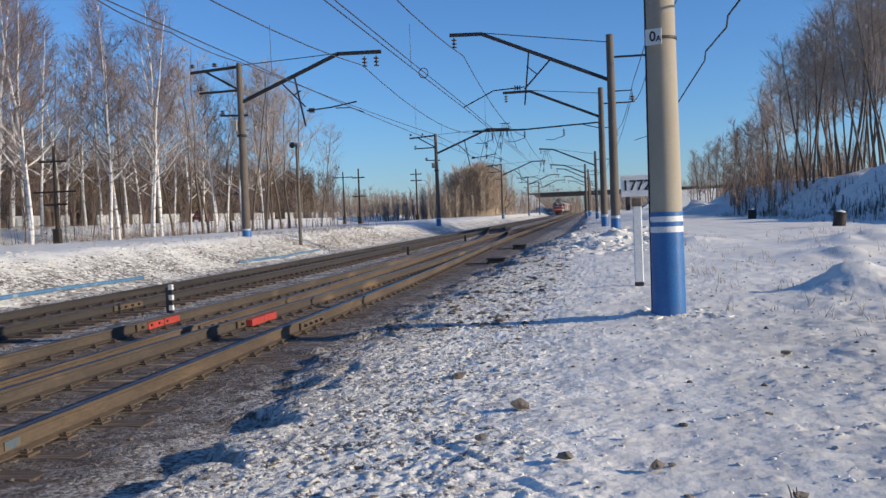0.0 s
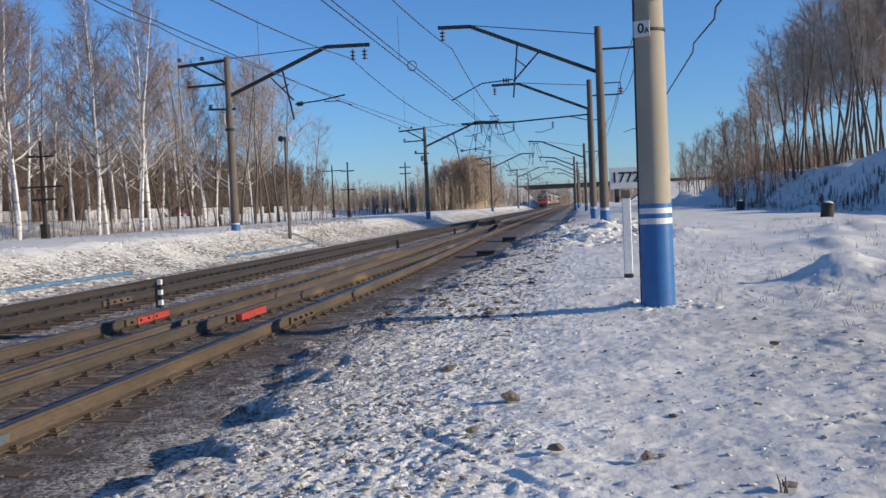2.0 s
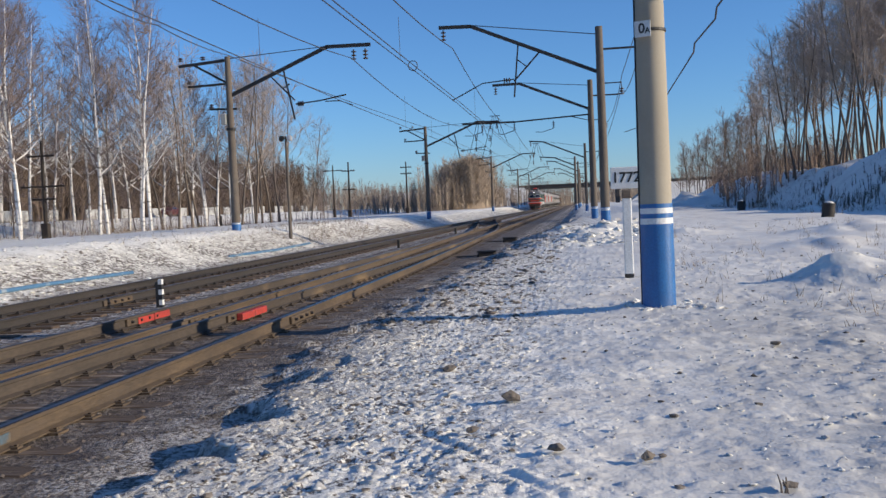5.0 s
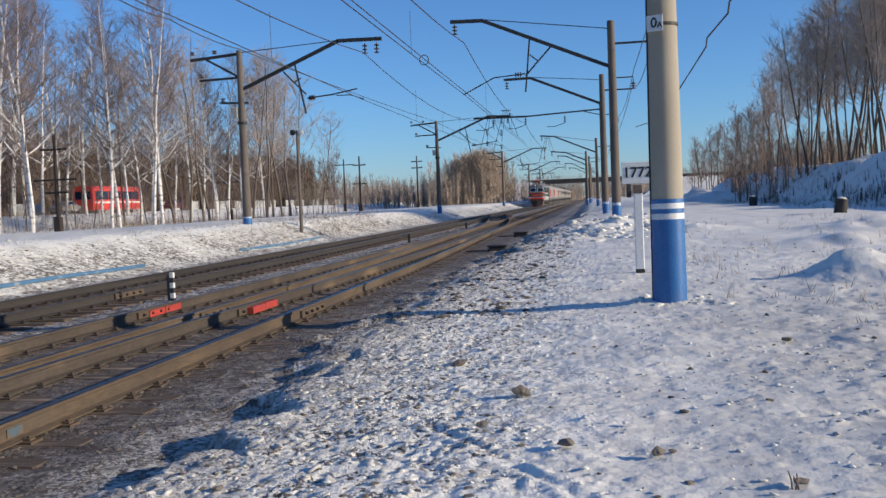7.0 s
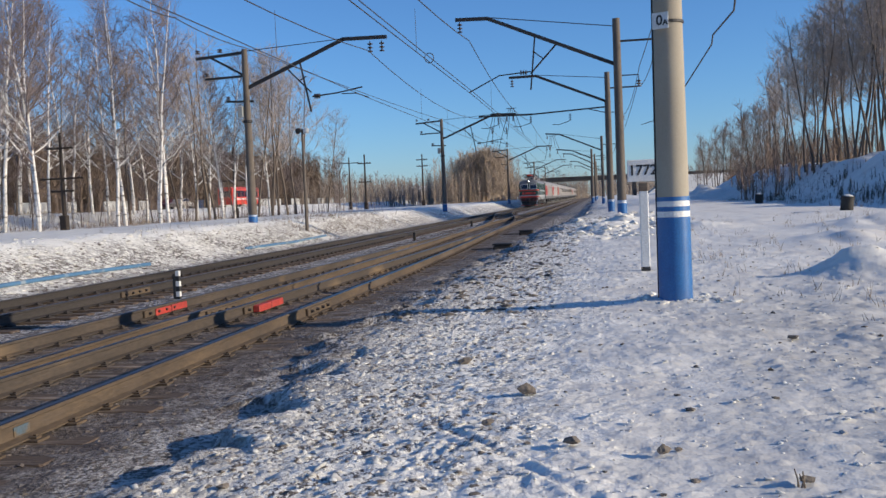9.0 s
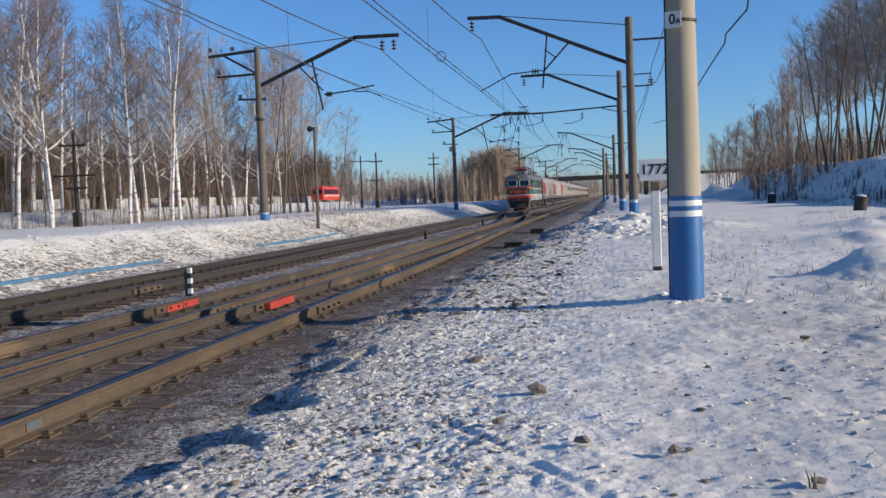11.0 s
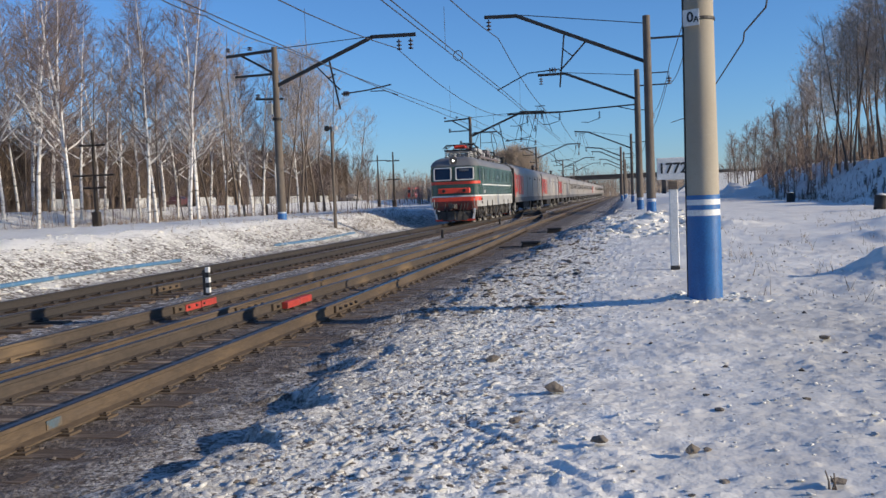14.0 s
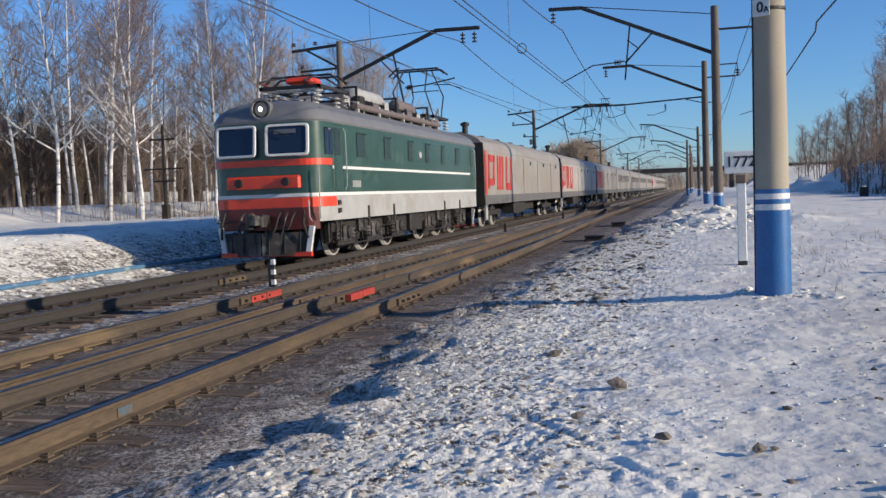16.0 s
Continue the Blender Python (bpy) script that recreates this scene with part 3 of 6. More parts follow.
def left_mast(x, y, z, top, label=""):
    """Concrete mast with a rising bracket over the track on its right and cross-arms behind."""
    t = thing("overhead_line_mast", label or "concrete overhead-line mast with rising steel bracket and cross-arms", "line mast", at=pose(x, y, z), group="overhead line masts")
    concrete_pole(t, top, 0.21, 0.13, M_CONC2)
    paint_bands(t, 0.28, 0.215)
    s = top / 8.15
    g = Geo()
    g.bar((0, 0, 6.3 * s), (4.8 * s, 0, 8.28 * s), 0.12, 0.16)
    g.bar((4.77 * s, 0, 8.28 * s), (6.85 * s, 0, 8.25 * s), 0.12, 0.16)
    part("bracket", g, M_IRON, t)
    part("tie_rod", Geo().tube([(0, 0, top - 0.1), (4.7 * s, 0, 8.30 * s)], 0.02, 6), M_IRON, t)
    for dx in (6.05, 6.6):
        insulator("insulator", (dx * s, 0, 7.60 * s), t, 0.5)
    g = Geo()
    g.bar((0.1, 0, 8.0 * s), (-2.40 * s, 0, 7.83 * s), 0.12, 0.13)
    g.bar((-0.1, 0, 6.95 * s), (-1.75 * s, 0, 7.9 * s), 0.09, 0.1)
    part("cross_arm", g, M_IRON, t)
    g = Geo().bar((0.1, 0, 6.9 * s), (-2.0 * s, 0, 6.85 * s), 0.1, 0.1)
    part("cross_arm", g, M_IRON, t)
    g = Geo().bar((0.35, 0, 5.7 * s), (-1.0 * s, 0, 5.75 * s), 0.09, 0.09)
    part("cross_arm", g, M_IRON, t)
    part("switch_box", Geo().bevel_box(-0.42, -0.16, -0.2, 0.1, 5.0 * s, 5.5 * s, 0.03), M_SKIRT_BOX, t, "small grey box")
    part("clamp", Geo().lathe([(0.2, 4.7 * s), (0.23, 4.72 * s), (0.23, 4.82 * s), (0.2, 4.84 * s)], 14), M_IRON, t)
    for dx, h in ((-2.3, 8.05), (-1.2, 8.05), (-1.9, 6.95), (-0.9, 5.8)):
        insulator("pin_insulator", (dx * s, 0, h * s), t, 0.2, discs=2)
    g = Geo()
    g.bar((2.68 * s, 0, 7.35 * s), (3.12 * s, 0, 5.05 * s), 0.07, 0.07)
    g.bar((2.1 * s, 0, 7.05 * s), (3.15 * s, 0, 5.95 * s), 0.06, 0.06)
    g.bar((2.6 * s, 0, 6.5 * s), (2.95 * s, 0, 6.7 * s), 0.05, 0.05)
    part("drop_bracket", g, M_IRON, t)
    part("registration_arm", Geo().tube([(3.2 * s, 0, 5.75 * s), (4.4 * s, 0, 5.85 * s), (5.6 * s, 0, 6.05 * s)], 0.035, 6), M_IRON, t)
    part("steady_arm", Geo().tube([(4.6 * s, 0, 5.80 * s), (5.3 * s, 0, 5.78 * s), (5.9 * s, 0, 5.55 * s)], 0.025, 6), M_IRON, t)
    insulator("insulator", (3.3 * s, 0, 5.76 * s), t, 0.3, "x")
    return t


left_mast(-16.10, 42.9, 0.82, 8.15)
left_mast(-13.82, 86.0, 0.80, 8.1)
for lx, ly in ((-13.4, 146.0), (-13.2, 205.0), (-13.0, 245.0)):
    left_mast(lx, ly, 0.85, 8.1)
right_mast(1.12, 45.2, 0.40, 9.15, (-7.5, 9.62), (-5.98, 9.58), 7.02, low=((-4.02, 6.82), (-7.0, 6.15)), width=0.19)
right_mast(0.88, 63.7, 0.34, 9.08, (-6.43, 9.10), (-4.66, 9.12), 7.14, width=0.19)
for rx, ry, rh, tip, knee, root_h in ((0.72, 118.0, 8.15, (-6.78, 8.75), (-5.1, 8.61), 6.4), (-0.65, 140.0, 7.65, (-5.1, 7.81), (-2.9, 7.58), 6.3),
                                      (-0.3, 174.0, 8.3, (-5.7, 8.6), (-4.2, 8.5), 6.5), (-0.1, 215.0, 8.3, (-5.7, 8.6), (-4.2, 8.5), 6.5), (0.0, 250.0, 8.3, (-5.7, 8.6), (-4.2, 8.5), 6.5)):
    right_mast(rx, ry, 0.35, rh, tip, knee, root_h, label="slender grey concrete line mast with bent bracket")


def cross_beam():
    """A slim lattice beam hung across the tracks on its own post."""
    t = thing("cross_beam", "slim dark steel beam spanning the tracks on a concrete post", "gantry beam", at=pose(1.04, 86, 0.4))
    concrete_pole(t, 9.2, 0.18, 0.14, M_CONC2)
    g = Geo()
    g.bar((0, 0, 8.75), (-6.6, 0, 8.45), 0.14, 0.12)
    g.bar((-6.6, 0, 8.45), (-11.4, 0, 8.5), 0.14, 0.16)
    part("beam", g, M_IRON, t)
    g = Geo()
    g.bar((-0.1, 0, 8.25), (-1.5, 0, 8.62), 0.07, 0.07)
    part("brace", g, M_IRON, t)
    for dx in (-3.2, -6.7, -9.6):
        insulator("insulator", (dx, 0, 7.75), t, 0.6)
        part("registration_arm", Geo().tube([(dx, 0, 7.7), (dx - 1.0, 0, 7.4), (dx - 1.6, 0, 7.45)], 0.03, 6), M_IRON, t)


cross_beam()


def catenary_hanger(x, y, z, h, spread):
    """A light V of rods with insulators that carries the wires where the tracks join."""
    t = thing("catenary_hanger", "light dark steel hanger with insulators under the beam", "line hanger", at=pose(x, y, z), group="catenary hangers")
    part("top_bar", Geo().bar((-0.45, 0, h), (0.45, 0, h), 0.05, 0.06), M_IRON, t)
    for a, b in (((-0.2, h), (-1.3 * spread, 0.0)), ((0.2, h), (1.0 * spread, h * 0.38)), ((-0.05, h), (-0.5 * spread, h * 0.25)), ((0.05, h), (0.35 * spread, h * 0.55))):
        part("rod", Geo().tube([(a[0], 0, a[1]), (b[0], 0, b[1])], 0.022, 5), M_IRON, t)
    insulator("insulator", (-0.5 * spread, 0, h * 0.40), t, 0.6)
    insulator("insulator", (-0.5 * spread, 0, h * 0.08), t, 0.45)


catenary_hanger(-7.4, 86.0, 5.75, 3.75, 1.0)
catenary_hanger(-8.9, 87.0, 6.2, 3.0, 0.8)
catenary_hanger(-5.2, 118.0, 6.0, 2.8, 0.8)


def blue_pole():
    t = thing("line_pole", "thick grey concrete pole with blue foot and white bands", "line pole", at=pose(0.94, 12.36, 0.08))
    concrete_pole(t, 10.0, 0.212, 0.135, M_CONC)
    paint_bands(t, 0.985, 0.2155)
    pl = part("number_plate", Geo().bevel_box(-0.105, 0.105, -0.008, 0.0, -0.1, 0.1, 0.004), M_WHITE, t, "white number plate", at=pose(-0.10, -0.196, 3.52, 0, 0, -24))
    part("plate_lettering", text_mesh("plate_lettering", "0", 0.17), None, pl, "black digits", at=pose(-0.01, -0.011, 0.0, 90, 0, 0)).data.materials.append(M_BLACK)
    part("plate_lettering", text_mesh("plate_lettering", "A", 0.10), None, pl, at=pose(0.065, -0.011, -0.03, 90, 0, 0)).data.materials.append(M_BLACK)
    part("wire_strap", Geo().lathe([(0.199, 3.5), (0.201, 3.505), (0.201, 3.53), (0.199, 3.535)], 24), M_IRON, t)
    part("down_lead", Geo().tube([(-0.212, -0.02, 0.0), (-0.205, -0.03, 1.5), (-0.192, -0.03, 3.2), (-0.175, -0.03, 5.5), (-0.15, -0.03, 9.8)], 0.013, 6), M_IRON, t)


blue_pole()


def kilometre_post():
    t = thing("kilometre_post", "white kilometre post with black foot and number plate", "distance sign", at=pose(0.80, 17.05, 0.08))
    part("post", Geo().bevel_box(-0.075, 0.075, -0.075, 0.075, 0.1, 1.43, 0.012), M_WHITE, t)
    part("black_foot", Geo().bevel_box(-0.078, 0.078, -0.078, 0.078, -0.25, 0.10, 0.01), M_BLACK, t)
    part("dark_cap", Geo().bevel_box(-0.08, 0.08, -0.08, 0.08, 1.43, 1.58, 0.012), M_SLEEPER, t)
    pl = part("plate", Geo().bevel_box(-0.27, 0.27, -0.02, 0.02, 1.60, 1.98, 0.012), M_WHITE, t, "white plate with black digits")
    part("digits", text_mesh("digits", "1772", 0.25), None, pl, at=pose(0, -0.023, 1.79, 90, 0, 0)).data.materials.append(M_BLACK)


kilometre_post()


def striped_post():
    t = thing("clearance_post", "small black and white striped clearance post", "marker post", at=pose(-8.13, 17.4, -0.25))
    for i in range(6):
        part("stripe", Geo().bevel_box(-0.04, 0.04, -0.04, 0.04, i * 0.1, (i + 1) * 0.1, 0.006), M_WHITE if i % 2 else M_BLACK, t)
    part("side_board", Geo().bevel_box(-0.10, -0.042, -0.04, 0.04, 0.05, 0.55, 0.006), M_BLACK, t, "dark board")


striped_post()

# ---- wires ----
for label, pts, sag in (
    ("contact wire over the main track", [(T_X + 0.3, -5, 6.40), (T_X - 0.2, 42.9, 6.40), (T_X + 0.3, 86, 6.4), (T_X, 146, 6.4), (T_X, 205, 6.4), (T_X, 320, 6.4)], 0.02),
    ("carrying wire over the main track", [(T_X, -43, 8.5), (T_X, 0, 8.45), (T_X, 42.9, 8.5), (T_X, 86, 8.75), (T_X, 146, 8.5), (T_X, 205, 8.5), (T_X, 320, 8.5)], 0.85),
    ("contact wire over the side track", [(-5.62, -5, 6.28), (-5.62, 45.2, 6.37), (-5.85, 86, 6.4), (-5.85, 140, 6.4), (-5.85, 205, 6.4), (-5.85, 320, 6.4)], 0.02),
    ("carrying wire over the side track", [(-5.6, 0, 8.75), (-5.6, 44, 8.8), (-5.75, 86, 8.3), (-5.8, 140, 8.5), (-5.8, 205, 8.5), (-5.8, 320, 8.5)], 0.8),
    ("second contact wire beside the side track", [(-5.45, -5, 6.34), (-5.5, 45.2, 6.43), (-5.7, 86, 6.46)], 0.02),
    ("feeder wire on the mast cross-arms", [(-11.5, 0, 7.6), (-13.46, 25, 7.9), (-14.96, 33, 8.55), (-16.1, 42.9, 9.05), (-14.0, 86, 8.9), (-13.4, 146, 8.9), (-13.2, 245, 8.9)], 0.12),
    ("feeder wire on the masts", [(3.0, -10, 8.9), (3.05, 45.2, 8.75), (2.8, 63.7, 8.4), (2.6, 118, 8.0), (2.4, 215, 8.0)], 0.7),
    ("thin wire on the masts", [(1.75, -14, 8.0), (2.12, 45.2, 7.3), (1.85, 63.7, 6.6), (1.9, 118, 6.2)], 0.5),
):
    cable("overhead_wire", "thin dark " + label, pts, 0.021 if "carrying" in label or "feeder" in label else 0.016, None, "overhead wires", sag)
for i, (wx, wy, z0, z1) in enumerate([(T_X, 30, 6.4, 7.9), (T_X, 56, 6.4, 8.2), (T_X, 66, 6.4, 7.9), (T_X, 75, 6.4, 8.2), (-5.7, 31, 6.38, 7.8), (-5.75, 54, 6.4, 8.0), (-5.8, 72, 6.4, 7.8), (-5.8, 95, 6.4, 8.0), (T_X, 100, 6.4, 7.9)]):
    cable("dropper", "thin dropper between contact and carrying wire", [(wx, wy, z0), (wx, wy, z1)], 0.008, None, "droppers")
ring = [(-5.6 + 0.16 * math.cos(a * math.pi / 8), 32.8, 6.45 + 0.17 * math.sin(a * math.pi / 8)) for a in range(17)]
cable("wire_loop", "coiled loop of dark jumper wire", ring, 0.016, M_WIRE)
cable("twisted_cable", "thick dark twisted cable hanging between poles", [(2.1, 4.0, 4.75), (2.1, 12.9, 4.25), (2.06, 14.4, 4.22), (2.12, 15.0, 4.16), (2.08, 17.3, 4.17), (2.13, 17.9, 4.10), (2.1, 23, 3.9), (2.1, 30, 3.75), (2.12, 45.2, 4.6)], 0.015, M_WIRE)


# ---- lamp post and telegraph poles ----
def lamp_post(x, y, z, h):
    t = thing("lamp_post", "slim concrete lamp post with small spotlight on top", "lamp post", at=pose(x, y, z))
    part("pole", Geo().lathe([(0.09, -0.4), (0.06, h)], 12), M_CONC2, t, smooth=True)
    part("bracket", Geo().bar((-0.2, 0, h - 0.12), (0.28, 0, h - 0.08), 0.05, 0.05), M_IRON, t)
    for s in (-0.18, 0.22):
        part("spotlight", Geo().lathe([(0.05, 0.16), (0.14, 0.04), (0.15, 0.0), (0.12, -0.02)], 12, axis="y", centre=(s, -0.1, h - 0.1)), M_WHITE if s > 0 else M_IRON, t, smooth=True)


lamp_post(-14.2, 45.2, 0.30, 5.0)


def telegraph_pole(x, y, z, h, arms, lean=0.0):
    t = thing("telegraph_pole", "dark tarred wooden telegraph pole with cross-arms", "telegraph pole", at=pose(x, y, z, 0, lean), group="telegraph poles")
    part("pole", Geo().lathe([(0.16, -0.4), (0.15, 1.2), (0.10, h)], 10), M_TARWOOD, t, smooth=True)
    part("stub", Geo().bevel_box(-0.27, 0.27, -0.3, 0.16, -0.4, 1.15, 0.05), M_TARWOOD, t)
    for hz, w in arms:
        part("cross_arm", Geo().bar((-w, -0.12, hz), (w, -0.12, hz), 0.1, 0.12), M_TARWOOD, t)
        for s in (-0.85, -0.45, 0.45, 0.85):
            insulator("pin_insulator", (s * w, -0.12, hz + 0.05), t, 0.16, discs=1)


telegraph_pole(-37.55, 62.6, 0.45, 7.0, [(5.9, 1.0), (3.75, 1.65), (2.85, 0.9)])
telegraph_pole(-36.3, 92.0, 0.5, 7.2, [(5.5, 1.0), (3.9, 1.6)])
telegraph_pole(-30.8, 125.0, 0.5, 7.6, [(6.4, 0.9), (3.9, 0.9)])
telegraph_pole(-27.5, 150.0, 0.5, 8.5, [(7.6, 0.9), (6.6, 0.9)])
telegraph_pole(-43.5, 165.0, 0.8, 9.0, [(8.0, 1.8)])


# ---- train ----
M_GREEN = material("dark_green_paint", (0.042, 0.092, 0.074), (0.034, 0.076, 0.062), 2.0, 0.27, bump=0.05, col3=(0.048, 0.088, 0.074))
M_SKIRT = material("pale_grey_paint", (0.46, 0.46, 0.45), (0.38, 0.38, 0.37), 2.5, 0.5, bump=0.08, col3=(0.30, 0.285, 0.265))
M_ROOF = material("grey_roof_paint", (0.20, 0.205, 0.21), (0.16, 0.16, 0.165), 2.0, 0.5, bump=0.1)
M_BRED = material("orange_red_paint", (0.86, 0.075, 0.030), (0.76, 0.062, 0.028), 4.0, 0.4, bump=0.05)
M_DRED = material("grimy_red_paint", (0.20, 0.030, 0.022), (0.075, 0.022, 0.018), 4.0, 0.55, bump=0.15)
M_UNDER = material("black_grimy_running_gear", (0.016, 0.014, 0.013), (0.032, 0.027, 0.023), 5.0, 0.7, bump=0.3)
M_GEAR = material("oily_grey_running_gear", (0.050, 0.044, 0.040), (0.022, 0.019, 0.018), 6.0, 0.6, bump=0.3, col3=(0.11, 0.10, 0.092))
# pale non-metal tyre colour stands in for sun glinting on the rims
M_TYRE = material("sunlit_wheel_steel", (0.50, 0.49, 0.47), (0.38, 0.37, 0.36), 7.0, 0.4, 0.0, bump=0.05)
M_PIPES = material("pinkish_grey_pipes", (0.19, 0.15, 0.145), (0.14, 0.115, 0.11), 5.0, 0.6, bump=0.1)
M_CARGREY = material("grey_coach_paint", (0.33, 0.295, 0.255), (0.28, 0.25, 0.22), 1.2, 0.5, bump=0.06, col3=(0.28, 0.27, 0.26))
M_CARLIGHT = material("pale_coach_paint", (0.45, 0.415, 0.38), (0.38, 0.345, 0.315), 1.2, 0.5, bump=0.06)
M_CARLOW = material("dark_grey_coach_sill", (0.16, 0.155, 0.155), (0.12, 0.115, 0.115), 2.0, 0.6, bump=0.1)
M_CARRED = material("coach_red_paint", (0.58, 0.05, 0.035), (0.50, 0.045, 0.03), 2.0, 0.45, bump=0.05)


def pane_material():
    m = bpy.data.materials.new("dark_window_glass")
    m.use_nodes = True
    b = m.node_tree.nodes["Principled BSDF"]
    b.inputs["Base Color"].default_value = (0.012, 0.02, 0.045, 1)
    b.inputs["Roughness"].default_value = 0.06
    b.inputs["Specular IOR Level"].default_value = 0.45
    return m


def lamp_material(name, strength):
    m = bpy.data.materials.new(name)
    m.use_nodes = True
    b = m.node_tree.nodes["Principled BSDF"]
    b.inputs["Base Color"].default_value = (0.09, 0.085, 0.08, 1)
    b.inputs["Roughness"].default_value = 0.2
    b.inputs["Emission Color"].default_value = (1.0, 0.9, 0.78, 1)
    b.inputs["Emission Strength"].default_value = strength
    return m


M_PANE, M_LAMP = pane_material(), lamp_material("headlight_glass", 0.04)
M_BULB = lamp_material("lit_bulb", 14.0)
M_SIDEPANE = material("dusty_green_glass", (0.022, 0.040, 0.038), (0.030, 0.050, 0.046), 2.0, 0.22, bump=0.02)
M_PALEINS = material("pale_grey_porcelain", (0.50, 0.49, 0.47), (0.40, 0.39, 0.37), 6.0, 0.4, bump=0.05)
HL, HW = 8.75, 1.475   # half length and half width of the engine's body


def plan(inset=0.0, r=0.5, bow=0.05, n=6):
    """Outline of the body from above, rounded corners and slightly bowed ends."""
    hw, hl = HW - inset, HL - inset
    out = []
    for sx, sy in ((1, -1), (1, 1), (-1, 1), (-1, -1)):
        for i in range(n + 1):
            a = i / n * math.pi / 2
            u, v = (math.sin(a), math.cos(a)) if sx * sy < 0 else (math.cos(a), math.sin(a))
            x = hw - r + r * u
            out.append((sx * x, sy * (hl - r + r * v - bow * (x / hw) ** 2)))
    return out


def band(z0, z1, inset0=0.0, inset1=None):
    a, b = plan(inset0), plan(inset0 if inset1 is None else inset1)
    return [[(x, y, z0) for x, y in a], [(x, y, z1) for x, y in b]]


def front_strip(z0, z1, back, proud=0.012):
    """A band wrapped round the front end, reaching back along both sides."""
    pts = [p for p in plan(-proud) if p[1] < -HL + 0.95]
    pts.sort(key=lambda p: math.atan2(p[0], -(p[1] + HL - 1.5)))
    pts = [(pts[0][0], -HL + back)] + pts + [(pts[-1][0], -HL + back)]
    inner = [(x * 0.97, y + 0.04 if abs(x) < 1.2 else y) for x, y in pts]
    g = Geo()
    k = len(pts)
    vs = [(x, y, z) for z in (z0, z1) for x, y in pts] + [(x, y, z) for z in (z0, z1) for x, y in inner]
    fs = []
    for i in range(k - 1):
        fs += [(i, i + 1, k + i + 1, k + i), (k + i, k + i + 1, 3 * k + i + 1, 3 * k + i), (i + 1, i, 2 * k + i, 2 * k + i + 1)]
    return g.add(vs, fs)


def front_plate(z0, z1, half, proud=0.012):
    """A plate across the front end only, ending before the corners' sides."""
    pts = sorted(p for p in plan(-proud) if p[1] < -HL + 0.6 and abs(p[0]) < half)
    return Geo().loft([[(x, y, z) for x, y in pts] + [(x, y + 0.06, z) for x, y in pts[::-1]] for z in (z0, z1)])


def framed_pane(parent, name, w, h, at, frame_mat, depth=0.05, bar=0.07, radius=0.12):
    """A window in the local xz plane facing -y: a rounded frame ring and its pane."""
    def ring(hw, hh, r, y):
        out = []
        for sx, sz, a0 in ((1, 1, 0), (-1, 1, 90), (-1, -1, 180), (1, -1, 270)):
            for i in range(4):
                a = radians(a0 + i * 30)
                out.append((sx * (hw - r) + r * math.cos(a), y, sz * (hh - r) + r * math.sin(a)))
        return out
    win = part(name, Geo().loft([ring(w / 2, h / 2, radius, 0.0), ring(w / 2 - 0.01, h / 2 - 0.01, radius, -0.02)]), M_PANE, parent, "dark glass pane", at=at)
    g = Geo()
    o0, o1 = ring(w / 2 + bar, h / 2 + bar, radius + bar * 0.7, 0.01), ring(w / 2 + bar * 0.8, h / 2 + bar * 0.8, radius + bar * 0.6, -depth)
    i1, i0 = ring(w / 2 + 0.005, h / 2 + 0.005, radius, -depth), ring(w / 2, h / 2, radius, 0.01)
    g.loft([o0, o1, i1, i0], caps=False)
    part("window_frame", g, frame_mat, win, "white window frame" if frame_mat is M_WHITE else "")
    return win


def wheelset_mesh(r, half=0.79):
    g = Geo()
    for s in (-1, 1):
        prof = [(0.12, s * (half - 0.10)), (r - 0.12, s * (half - 0.07)), (r - 0.07, s * (half - 0.075)), (r + 0.028, s * (half - 0.07)), (r + 0.02, s * (half - 0.04)), (r, s * (half - 0.035)), (r - 0.006, s * (half + 0.06)), (r - 0.06, s * (half + 0.065)), (r - 0.10, s * (half + 0.04)), (0.14, s * (half + 0.05)), (0.11, s * (half + 0.09))]
        n = 28
        k0 = len(g.f)
        g.lathe(prof, n, axis="x")
        for i, f in enumerate(range(k0, len(g.f))):
            if i // n in (4, 5, 6):
                g.m[f] = 1
        for a in range(8):   # spokes that show the turning
            c, s_ = math.cos(a * math.pi / 4), math.sin(a * math.pi / 4)
            g.bar((s * (half + 0.062), c * 0.16, s_ * 0.16), (s * (half + 0.062), c * (r - 0.12), s_ * (r - 0.12)), 0.05, 0.06)
    g.tube([(-half, 0, 0), (half, 0, 0)], 0.08, 10)
    return g.mesh("wheelset", [M_UNDER, M_TYRE], True)


